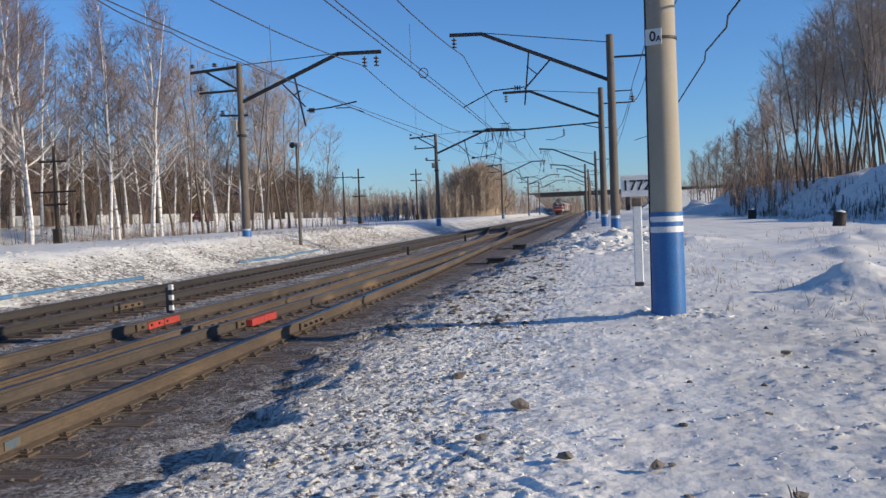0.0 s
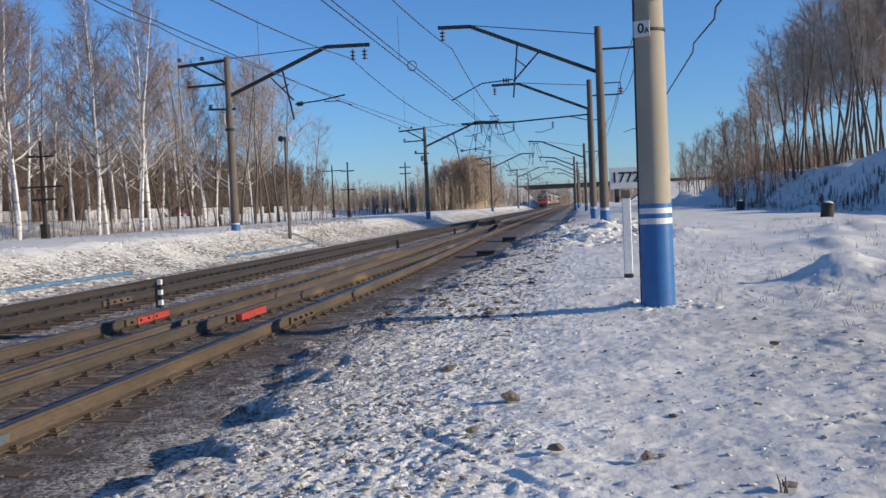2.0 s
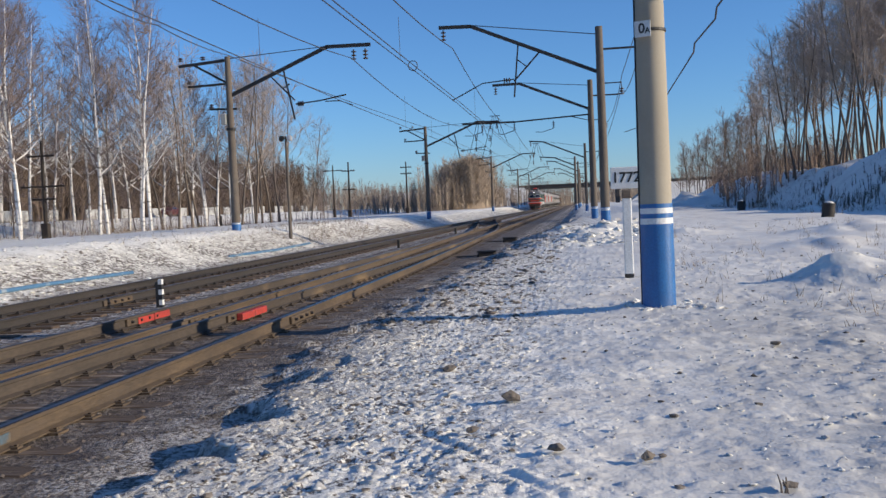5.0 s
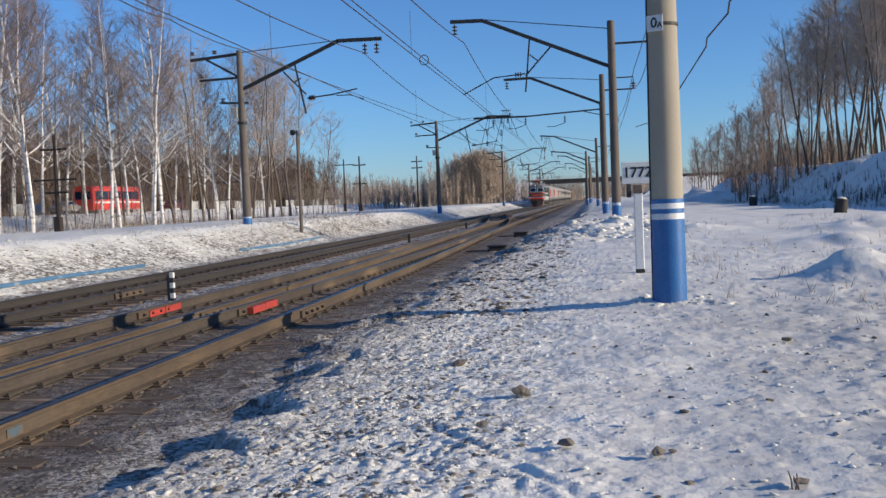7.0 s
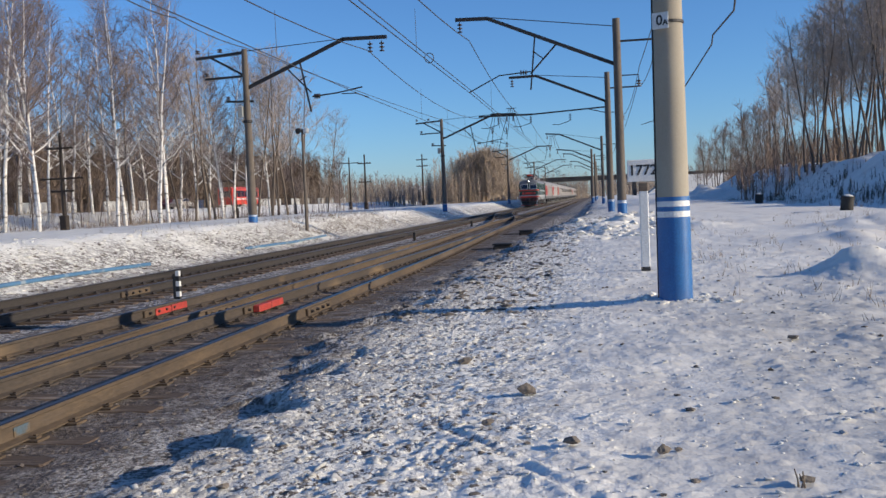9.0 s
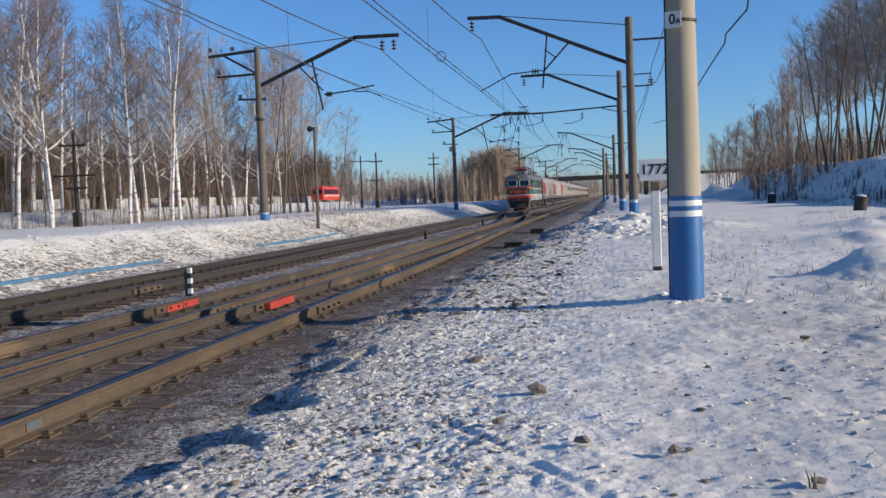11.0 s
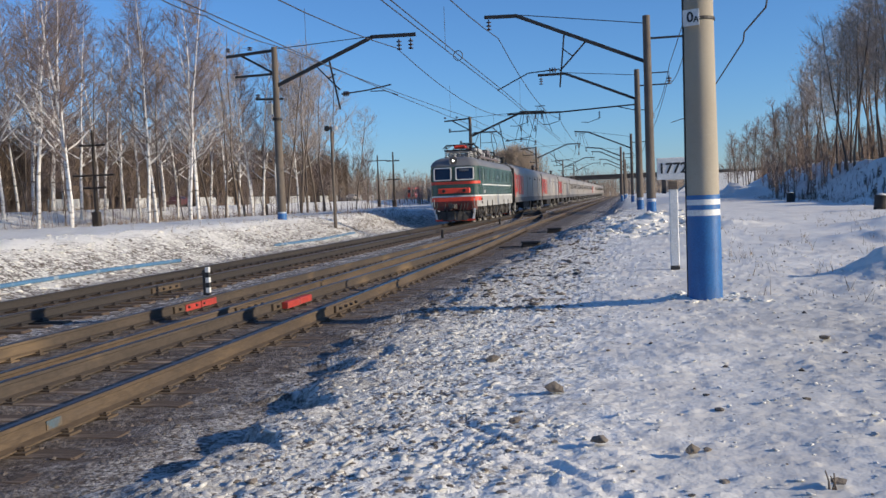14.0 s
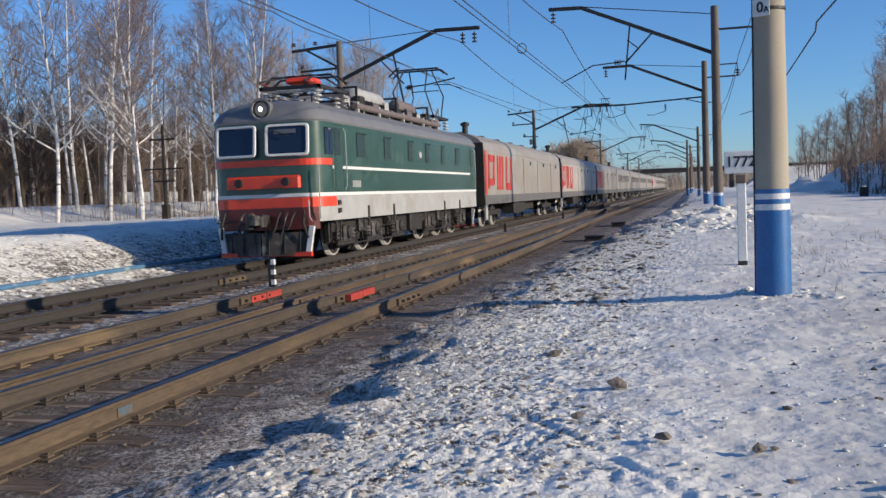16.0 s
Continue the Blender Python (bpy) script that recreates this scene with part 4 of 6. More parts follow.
def pantograph(parent, y, raised):
    p = part("pantograph", Geo().box(-0.85, 0.85, -1.1, -1.0, 0.0, 0.09).box(-0.85, 0.85, 1.0, 1.1, 0.0, 0.09).box(-0.85, -0.77, -1.1, 1.1, 0.0, 0.09).box(0.77, 0.85, -1.1, 1.1, 0.0, 0.09),
             M_IRON, parent, "lowered dark pantograph with red middle" if not raised else "raised dark pantograph", at=pose(0, y, 4.42))
    kh, kw, top = (1.0, 1.35, 1.92) if raised else (0.16, 1.55, 0.42)
    for name, q in (("lower_arm", [((0.7 * s, 0.55 * e, 0.08), (0.62 * s, kw * e, kh)) for s in (-1, 1) for e in (-1, 1)]),
                    ("upper_arm", [((0.62 * s, kw * e, kh), (0.45 * s, 0.30 * e, top)) for s in (-1, 1) for e in (-1, 1)])):
        for a, b in q:
            part(name, Geo().tube([a, b], 0.026, 6), M_DRED if not raised and name == "lower_arm" and a[1] < 0 else M_IRON, p)
    part("cross_tube", Geo().tube([(-0.62, kw, kh), (0.62, -kw, kh)] if not raised else [(-0.55, kw * 0.7, kh * 1.2), (0.55, kw * 0.7, kh * 1.2)], 0.02, 6), M_IRON, p)
    for e in (-0.28, 0.28):
        part("contact_strip", Geo().tube([(-1.1, e, top - 0.22), (-0.85, e, top), (0.85, e, top), (1.1, e, top - 0.22)], 0.035, 6), M_IRON, p)
    if not raised:
        part("spring_box", Geo().loft([[(x * q, y * q, z) for x, y in ((-0.36, -0.5), (0.36, -0.5), (0.42, 0.1), (0.22, 0.55), (-0.22, 0.55), (-0.42, 0.1))] for q, z in ((0.85, 0.20), (1.0, 0.27), (0.9, 0.36), (0.5, 0.42))]), M_BRED, p, "red spring housing")
    for sx in (-0.75, 0.75):
        for sy in (-1.0, 1.0):
            insulator("insulator", (sx, sy, -0.36), p, 0.36, mat=M_PALEINS)


def engine():
    t = thing("electric_locomotive", "dark green electric locomotive with orange-red front bands and grey skirt", "locomotive")
    g = Geo()
    rings = band(1.68, 3.42)
    g.loft(rings)
    part("body", g, M_GREEN, t, smooth=True)
    part("skirt", Geo().loft(band(0.98, 1.60, 0.004)), M_SKIRT, t, "pale grey lower side", smooth=True)
    part("white_line", Geo().loft(band(1.60, 1.68, -0.008)), M_WHITE, t, "white line", smooth=True)
    g = Geo()
    prof = [(0.0, 3.42), (-0.02, 3.47), (0.0, 3.52), (0.10, 3.70), (0.28, 3.86), (0.55, 3.97), (0.95, 4.03)]
    g.loft([[(x, y, z) for x, y in plan(i, max(0.1, 0.5 - i * 0.3))] for i, z in prof])
    part("roof", g, M_ROOF, t, "rounded grey roof", smooth=True)
    # waist lines along the sides
    for s in (-1, 1):
        part("waist_line", Geo().box(s * (HW + 0.004) - 0.012, s * (HW + 0.004) + 0.012, -HL + 0.85, HL - 0.9, 2.27, 2.345), M_WHITE, t, "white line")
    part("red_band", front_strip(2.36, 2.52, 0.85), M_BRED, t, "orange-red band")
    part("red_band", front_strip(1.34, 1.58, 1.05), M_BRED, t, "orange-red band")
    part("end_apron", front_plate(0.80, 1.34, 1.42), M_DRED, t, "grimy red apron")
    for s in (-1, 1):
        part("corner_rail", Geo().tube([(s * (HW - 0.06), -HL + 0.10, 1.05), (s * (HW - 0.04), -HL + 0.04, 1.3), (s * (HW - 0.04), -HL + 0.04, 2.3)], 0.016, 6), M_SKIRT, t)
    # lamp panel on the front
    g = Geo().bevel_box(-0.98, 0.98, -HL - 0.075, -HL + 0.05, 1.82, 2.13, 0.05)
    lp = part("lamp_panel", g, M_BRED, t, "red panel with two buffer lamps")
    for s in (-1, 1):
        part("buffer_lamp", Geo().lathe([(0.10, -0.06), (0.115, 0.0), (0.07, 0.02)], 14, axis="y", centre=(s * 0.62, -HL - 0.09, 1.97)), M_UNDER, lp, smooth=True)
    for s in (-1, 1):
        framed_pane(t, "front_window", 0.98, 0.66, pose(s * 0.675, -HL - 0.02, 2.98, -6, 0, s * 4), M_WHITE, 0.05, 0.07, 0.06)
    part("sun_visor", Geo().box(0.35, 0.92, -HL - 0.045, -HL - 0.04, 3.14, 3.24), M_ROOF, t, "pale blind behind the glass")
    part("wiper", Geo().tube([(0.2, -HL - 0.09, 3.25), (0.75, -HL - 0.09, 3.08)], 0.012, 5), M_BLACK, t)
    hl = part("headlight", Geo().lathe([(0.20, 0.6), (0.235, 0.05), (0.25, 0.0), (0.22, -0.03), (0.20, 0.02)], 24, axis="y", centre=(0, -HL + 0.06, 3.76)), M_ROOF, t, "round grey headlight housing", smooth=True)
    part("lens", Geo().lathe([(0.205, 0.03), (0.17, -0.01), (0.07, -0.03)], 20, axis="y", centre=(0, -HL + 0.05, 3.76)), M_LAMP, hl, "dark lens", smooth=True)
    part("bulb", Geo().lathe([(0.02, 0.0), (0.048, -0.02), (0.04, -0.045), (0.012, -0.055)], 12, axis="y", centre=(0, -HL + 0.03, 3.76)), M_BULB, hl, "glowing bulb", smooth=True)
    part("rim_ring", Geo().lathe([(0.25, 0.0), (0.275, -0.02), (0.27, -0.05), (0.225, -0.05), (0.215, 0.0)], 24, axis="y", centre=(0, -HL + 0.05, 3.76)), M_ROOF, hl, smooth=True)
    # side doors, windows, number bars
    for s in (-1, 1):
        face = lambda y: pose(s * (HW + 0.004), y, 0, 0, 0, 90 if s > 0 else -90)
        for yd in (-HL + 1.25, HL - 1.25):
            d = part("cab_door", Geo().bevel_box(-0.33, 0.33, -0.015, 0.02, 1.72, 3.38, 0.02), M_GREEN, t, at=face(yd))
            part("door_window", Geo().bevel_box(-0.22, 0.22, -0.022, 0.0, 2.62, 3.28, 0.03), M_SIDEPANE, d)
            for sx in (-0.40, 0.40):
                part("handrail", Geo().tube([(sx, -0.03, 1.75), (sx, -0.08, 1.85), (sx, -0.08, 3.2), (sx, -0.03, 3.3)], 0.013, 6), M_SKIRT if sx * s > 0 else M_GREEN, d)
        sd = part("side_window", Geo().bevel_box(-0.28, 0.28, -0.012, 0.02, 2.62, 3.28, 0.03), M_PANE, t, at=face(-HL + 0.70))
        for yw, ww in ((-5.7, 0.72), (-3.4, 0.62), (-1.0, 0.55), (1.0, 0.5), (3.0, 0.4), (5.2, 0.6)):
            w = part("side_window", Geo().bevel_box(-ww / 2, ww / 2, -0.012, 0.02, 2.62, 3.26, 0.04), M_SIDEPANE, t, at=face(yw))
            part("window_bar", Geo().bevel_box(-ww / 2, ww / 2, -0.02, 0.0, 2.98, 3.02, 0.008), M_GREEN, w)
        for k in range(5):
            part("number_bar", Geo().box(-0.30 + k * 0.13, -0.21 + k * 0.13, -0.016, 0.0, 1.80, 1.98), M_SKIRT, t, at=face(-6.2))
        part("emblem", Geo().lathe([(0.12, 0.0), (0.09, -0.02)], 10, axis="y", centre=(0, 0, 2.85)), M_SKIRT, t, at=face(0.1))
        for dz in (1.22, 1.42):
            part("socket", Geo().bevel_box(-0.08, 0.08, -0.05, 0.0, dz - 0.06, dz + 0.06, 0.015), M_UNDER, t, at=face(-HL + 1.2))
    # buffers, coupling, plough
    for e in (-1, 1):
        for s in (-1, 1):
            part("hose", Geo().tube([(s * 1.05, e * (HL + 0.05), 1.25), (s * 1.08, e * (HL + 0.2), 0.95), (s * 1.15, e * (HL + 0.1), 0.6)], 0.03, 8), M_UNDER, t)
            part("grab_rail", Geo().tube([(s * 1.22, e * (HL - 0.02), 1.0), (s * 1.22, e * (HL + 0.14), 1.1), (s * 1.22, e * (HL + 0.14), 1.5)], 0.018, 6), M_SKIRT, t)
        cp = part("coupler", Geo().bevel_box(-0.16, 0.16, e * (HL + 0.25) - 0.55, e * (HL + 0.25) + 0.25, 0.95, 1.18, 0.05), M_GEAR, t, "heavy automatic coupler")
        part("knuckle", Geo().bevel_box(-0.24, -0.06, e * (HL + 0.5) - 0.16, e * (HL + 0.5) + 0.16, 0.86, 1.24, 0.06).bevel_box(0.05, 0.22, e * (HL + 0.45) - 0.14, e * (HL + 0.45) + 0.12, 0.90, 1.2, 0.05), M_GEAR, cp)
        g = Geo()
        for a, b in ((-1.15, -0.02), (0.02, 1.15)):
            out = [(a, e * (HL + 0.30 - 0.30 * abs(a))), (b, e * (HL + 0.30 - 0.30 * abs(b)))]
            g.loft([[(x, y + dy * e, z) for (x, y), dy in ((out[0], 0), (out[1], 0), (out[1], -0.05), (out[0], -0.05))] for z in (0.18, 0.74)])
        pl = part("plough", g, M_GEAR, t, "grimy plough with pale edge strips")
        for s in (-1, 1):
            part("plough_edge", Geo().bar((s * 1.10, e * (HL + 0.02), 0.17), (s * 1.22, e * (HL - 0.02), 0.88), 0.12, 0.10), M_WHITE, pl, "white edge strip")
        for k in range(6):
            xk = -0.9 + 0.36 * k
            part("plough_rib", Geo().bar((xk, e * (HL + 0.32 - 0.30 * abs(xk)), 0.24), (xk, e * (HL + 0.27 - 0.30 * abs(xk)), 0.76), 0.03, 0.06), M_UNDER, pl)
        for xk, drop in ((-0.55, 0.42), (-0.35, 0.30), (0.42, 0.38), (0.62, 0.45), (0.80, 0.30)):
            part("hose", Geo().tube([(xk, e * (HL + 0.04), 1.22), (xk + 0.02, e * (HL + 0.22), 1.12), (xk - 0.03, e * (HL + 0.30), 1.12 - drop * 0.7), (xk - 0.10, e * (HL + 0.30), 1.12 - drop), (xk - 0.16, e * (HL + 0.26), 1.12 - drop * 0.8)], 0.026, 8), M_GEAR, t, smooth=True)
        part("uncoupling_lever", Geo().tube([(-1.25, e * (HL + 0.16), 1.02), (0.1, e * (HL + 0.16), 1.02), (0.1, e * (HL + 0.3), 1.18)], 0.018, 6), M_GEAR, t)
        part("plough_blade", Geo().box(-1.2, 1.2, e * (HL + 0.02) - 0.05, e * (HL + 0.02) + 0.05, 0.15, 0.26), M_BRED, pl)
    # bogies
    wheels = wheelset_mesh(0.625)
    sets = []
    for yc in (-4.15, 4.15):
        g = Geo()
        for s in (-1, 1):
            g.bevel_box(s * 1.10 - 0.09, s * 1.10 + 0.09, yc - 3.3, yc + 3.3, 0.66, 0.97, 0.03)
            g.box(s * 0.96 - 0.02, s * 0.96 + 0.02, yc - 3.2, yc + 3.2, 0.36, 0.68)
            g.bevel_box(s * 1.10 - 0.07, s * 1.10 + 0.07, yc - 3.38, yc - 3.2, 0.40, 0.97, 0.02)
            g.bevel_box(s * 1.10 - 0.07, s * 1.10 + 0.07, yc + 3.2, yc + 3.38, 0.40, 0.97, 0.02)
        b = part("bogie_frame", g, M_UNDER, t)
        for k, dy in enumerate((-2.3, 0.0, 2.3)):
            ws = part("wheelset", wheels, None, t, "spoked steel wheelset")
            ws.location = (0, yc + dy, 0.625)
            sets.append((ws, (0, yc + dy, 0.625), 0.625))
            for s in (-1, 1):
                part("axle_box", Geo().bevel_box(s * 1.17 - 0.13, s * 1.17 + 0.13, yc + dy - 0.24, yc + dy + 0.24, 0.40, 0.84, 0.06).lathe([(0.17, 0.0), (0.16, s * 0.05), (0.06, s * 0.07)], 14, axis="x", centre=(s * 1.30, yc + dy, 0.62)), M_GEAR, b)
                for o in (-0.5, 0.5):
                    part("spring", Geo().lathe([(0.10, 0.0), (0.13, 0.05), (0.10, 0.1), (0.13, 0.15), (0.10, 0.2), (0.13, 0.25), (0.10, 0.3)], 10, centre=(s * 1.17, yc + dy + o, 0.42)), M_GEAR, b)
                part("leaf_spring", Geo().bevel_box(s * 1.19 - 0.05, s * 1.19 + 0.05, yc + dy - 0.62, yc + dy + 0.62, 0.33, 0.41, 0.02), M_UNDER, b)
                part("brake_hanger", Geo().bar((s * 1.0, yc + dy + 0.80, 0.25), (s * 1.05, yc + dy + 0.74, 0.95), 0.07, 0.11), M_UNDER, b)
                part("brake_shoe", Geo().bevel_box(s * 0.88 - 0.06, s * 0.88 + 0.06, yc + dy + 0.64, yc + dy + 0.74, 0.30, 0.62, 0.02), M_GEAR, b)
        for s in (-1, 1):
            part("brake_cylinder", Geo().lathe([(0.02, -0.3), (0.15, -0.28), (0.16, 0.2), (0.05, 0.3), (0.03, 0.55)], 12, axis="y", centre=(s * 1.24, yc + 1.15, 0.86)), M_GEAR, b, smooth=True)
            part("brake_rod", Geo().tube([(s * 1.22, yc - 3.0, 0.31), (s * 1.22, yc + 3.0, 0.29)], 0.022, 6), M_UNDER, b)
            part("sand_box", Geo().bevel_box(s * 1.2 - 0.12, s * 1.2 + 0.12, yc - 1.45, yc - 0.95, 0.62, 0.97, 0.04), M_GEAR, b)
            part("sand_pipe", Geo().tube([(s * 1.2, yc - 1.2, 0.62), (s * 1.1, yc - 1.35, 0.4), (s * 0.95, yc - 1.5, 0.12)], 0.025, 6), M_UNDER, b)
            part("step", Geo().box(s * 1.36 - 0.10, s * 1.36 + 0.06, yc - 3.35, yc - 3.0, 0.42, 0.45).bar((s * 1.34, yc - 3.32, 0.42), (s * 1.36, yc - 3.32, 1.0), 0.03, 0.05).bar((s * 1.34, yc - 3.03, 0.42), (s * 1.36, yc - 3.03, 1.0), 0.03, 0.05), M_GEAR, b)
    for s in (-1, 1):
        part("equipment_box", Geo().bevel_box(s * 1.0 - 0.3, s * 1.0 + 0.3, -0.65, 0.65, 0.40, 0.98, 0.05), M_UNDER, t)
        for yy in (-5.3, -3.0, 3.0, 5.3):
            part("skirt_lug", Geo().bevel_box(s * (HW + 0.01) - 0.025, s * (HW + 0.01) + 0.025, yy - 0.05, yy + 0.05, 0.75, 1.30, 0.01), M_UNDER, t)
    # roof gear
    for yy in (-3.2, -1.4, 0.4, 2.2):
        for k in range(7):
            part("cooling_fin", Geo().box(-0.79, 0.79, yy - 0.66 + 0.22 * k - 0.02, yy - 0.66 + 0.22 * k + 0.02, 4.02, 4.40), M_IRON, t)
        part("roof_resistor", Geo().bevel_box(-0.75, 0.75, yy - 0.75, yy + 0.75, 4.02, 4.34, 0.06), M_ROOF, t)
    for s in (-1, 1):
        part("roof_pipe", Geo().tube([(s * 0.95, -4.6, 4.12), (s * 0.95, 4.6, 4.12)], 0.09, 10), M_PIPES, t, "pinkish roof pipe", smooth=True)
        for yy in (-4.4, -2.5, 0.0, 2.4, 4.4):
            part("pipe_bracket", Geo().box(s * 0.95 - 0.05, s * 0.95 + 0.05, yy - 0.06, yy + 0.06, 3.90, 4.25), M_SKIRT, t)
    part("air_tank", Geo().lathe([(0.02, -1.3), (0.2, -1.25), (0.24, -1.1), (0.24, 1.1), (0.2, 1.25), (0.02, 1.3)], 16, axis="y", centre=(0.45, -2.3, 4.55)), M_SKIRT, t, smooth=True)
    part("air_tank", Geo().lathe([(0.02, -1.0), (0.2, -0.95), (0.24, -0.85), (0.24, 0.85), (0.2, 0.95), (0.02, 1.0)], 16, axis="y", centre=(0.45, 1.6, 4.55)), M_PIPES, t, smooth=True)
    for yy in (-4.0, -0.2, 3.6):
        part("insulator_frame", Geo().bar((-0.8, yy, 4.05), (-0.8, yy, 4.75), 0.06, 0.06).bar((0.8, yy, 4.05), (0.8, yy, 4.75), 0.06, 0.06).bar((-0.8, yy, 4.72), (0.8, yy, 4.72), 0.06, 0.06), M_IRON, t)
    for s in (-1, 1):
        part("roof_rail", Geo().tube([(s * 0.6, -6.9, 4.0), (s * 0.6, -6.9, 4.25), (s * 0.6, -4.6, 4.25), (s * 0.6, -4.6, 4.0)], 0.02, 6), M_IRON, t)
    for yy in (-6.6, -5.0):
        for sx in (-0.55, 0.0, 0.55):
            insulator("roof_insulator", (sx, yy, 4.02), t, 0.36, mat=M_PALEINS)
        part("roof_beam", Geo().bar((-0.8, yy, 4.40), (0.8, yy, 4.40), 0.08, 0.07), M_PALEINS, t)
    part("roof_walkway", Geo().bevel_box(-0.95, -0.6, -6.0, 6.0, 4.02, 4.10, 0.02), M_UNDER, t)
    for k in range(9):
        yy = -4.9 + k * 1.2
        part("roof_fitting", Geo().bevel_box(0.55, 0.80, yy, yy + 0.35 + 0.1 * (k % 3), 4.05, 4.40 + 0.1 * (k % 2), 0.03), (M_PALEINS, M_UNDER, M_PIPES)[k % 3], t)
        part("roof_strut", Geo().bar((0.95, yy - 0.1, 3.95), (0.62, yy + 0.25, 4.62 - 0.06 * (k % 3)), 0.035, 0.05), M_PALEINS if k % 2 else M_IRON, t)
    part("bus_bar", Geo().tube([(-0.2, -4.6, 4.72), (-0.2, -2.0, 4.82), (-0.25, 1.5, 4.78), (-0.2, 4.4, 4.74)], 0.022, 6), M_IRON, t)
    part("whistle_pipe", Geo().tube([(0.3, 7.0, 4.0), (0.35, 7.0, 4.7), (0.3, 7.2, 4.95), (0.1, 7.4, 4.7)], 0.03, 6), M_SKIRT, t)
    pantograph(t, -5.85, False)
    pantograph(t, 5.4, True)
    return t, sets


def coach(style):
    """A long mail coach; style sets its paint: grey or pale, with a red emblem near its leading end."""
    labels = {"grey": "grey mail coach with red emblem panel and dark sill", "pale": "pale grey passenger coach with red emblem panel", "plain": "plain grey passenger coach with dark windows"}
    t = thing("railway_coach", labels[style], "railway coach", group="coaches of the train")
    hl, hw = 12.0, 1.5
    paint = M_CARLIGHT if style == "pale" else M_CARGREY
    sec = [(-hw, 1.30), (-hw, 3.35), (-hw * 0.96, 3.62), (-hw * 0.83, 3.87), (-hw * 0.6, 4.06), (-hw * 0.3, 4.16), (0, 4.19)]
    sec = sec + [(-x, z) for x, z in sec[-2::-1]]
    part("body", Geo().loft([[(x, y, z) for x, z in sec] for y in (-hl, hl)]), paint, t, smooth=True)
    roof = [(x * 1.006, z + 0.012) for x, z in sec[1:-1]]
    roof = roof + [(x * 0.97, z - 0.05) for x, z in roof[::-1]]
    part("roof", Geo().loft([[(x, y, z) for x, z in roof] for y in (-hl + 0.05, hl - 0.05)]), M_CARGREY, t, smooth=True)
    part("sill", Geo().box(-hw - 0.012, hw + 0.012, -hl + 0.02, hl - 0.02, 1.02, 1.42), M_CARLOW, t, "dark grey sill")
    for s in (-1, 1):
        g = Geo()
        for k in range(5):
            z = 1.62 + 0.17 * k
            g.box(s * (hw + 0.006) - 0.012, s * (hw + 0.006) + 0.012, -hl + 1.6, hl - 1.6, z, z + 0.035)
        part("ribs", g, paint, t)
        x = s * (hw + 0.016)
        # red emblem: three upright shapes joined by bars, with a red end panel
        if style != "plain":
            part("end_panel", Geo().box(x - 0.01, x + 0.01, -hl + 0.05, -hl + 0.42, 1.45, 3.35), M_CARRED, t, "red painted end")
            for y0, kind in ((-hl + 0.7, 0), (-hl + 2.7, 1), (-hl + 4.8, 2)):
                g = Geo()
                if kind == 0:      # a tall slanted ring
                    for a, b in (((0.1, 1.7), (0.3, 3.2)), ((1.2, 1.9), (1.35, 3.2)), ((0.2, 3.05), (1.45, 3.05)), ((0.1, 2.0), (1.3, 2.0))):
                        g.bar((x, y0 + a[0], a[1]), (x, y0 + b[0], b[1]), 0.02, 0.3)
                elif kind == 1:    # three slanted strokes
                    for k in range(3):
                        g.bar((x, y0 + 0.1 + 0.55 * k, 1.65), (x, y0 + 0.3 + 0.55 * k, 3.2), 0.02, 0.32)
                else:              # two strokes closed below
                    for a, b in (((0.1, 1.65), (0.3, 3.2)), ((1.2, 1.65), (1.4, 3.2)), ((0.0, 1.8), (1.3, 1.8))):
                        g.bar((x, y0 + a[0], a[1]), (x, y0 + b[0], b[1]), 0.02, 0.36)
                part("emblem_shape", g, M_CARRED, t, "red emblem shape")
        if style == "plain":
            for k in range(9):
                yw = -hl + 2.6 + k * 2.35
                part("window", Geo().bevel_box(min(x, x + s * 0.01), max(x, x + s * 0.01), yw - 0.5, yw + 0.5, 2.35, 3.15, 0.004), M_PANE, t)
        else:
            for yw in (-1.5, 3.2, 8.5):
                part("side_door", Geo().box(x - 0.012, x + 0.012, yw - 0.75, yw + 0.75, 1.45, 3.25), paint, t)
                part("vent_window", Geo().box(x - 0.014, x + 0.014, yw + 1.4, yw + 1.75, 2.95, 3.15), M_PANE, t)
    for e in (-1, 1):
        part("gangway", Geo().bevel_box(-0.65, 0.65, min(e * hl, e * (hl + 0.36)), max(e * hl, e * (hl + 0.36)), 1.2, 3.6, 0.06), M_UNDER, t, "black rubber gangway")
        part("coupler", Geo().bevel_box(-0.14, 0.14, min(e * hl, e * (hl + 0.42)), max(e * hl, e * (hl + 0.42)), 0.9, 1.15, 0.03), M_UNDER, t)
    part("dark_end", Geo().box(-hw + 0.02, hw - 0.02, -hl - 0.03, -hl - 0.002, 1.0, 3.7), M_UNDER, t, "black end wall")
    for k in range(6):
        part("roof_vent", Geo().bevel_box(-0.2, 0.2, -9.5 + k * 3.8 - 0.2, -9.5 + k * 3.8 + 0.2, 4.15, 4.36, 0.05), M_CARLOW, t)
    part("stove_pipe", Geo().lathe([(0.13, 4.0), (0.13, 4.5), (0.2, 4.52), (0.2, 4.62), (0.05, 4.68)], 12, centre=(0.5, -hl + 0.9, 0)), M_UNDER, t, smooth=True)
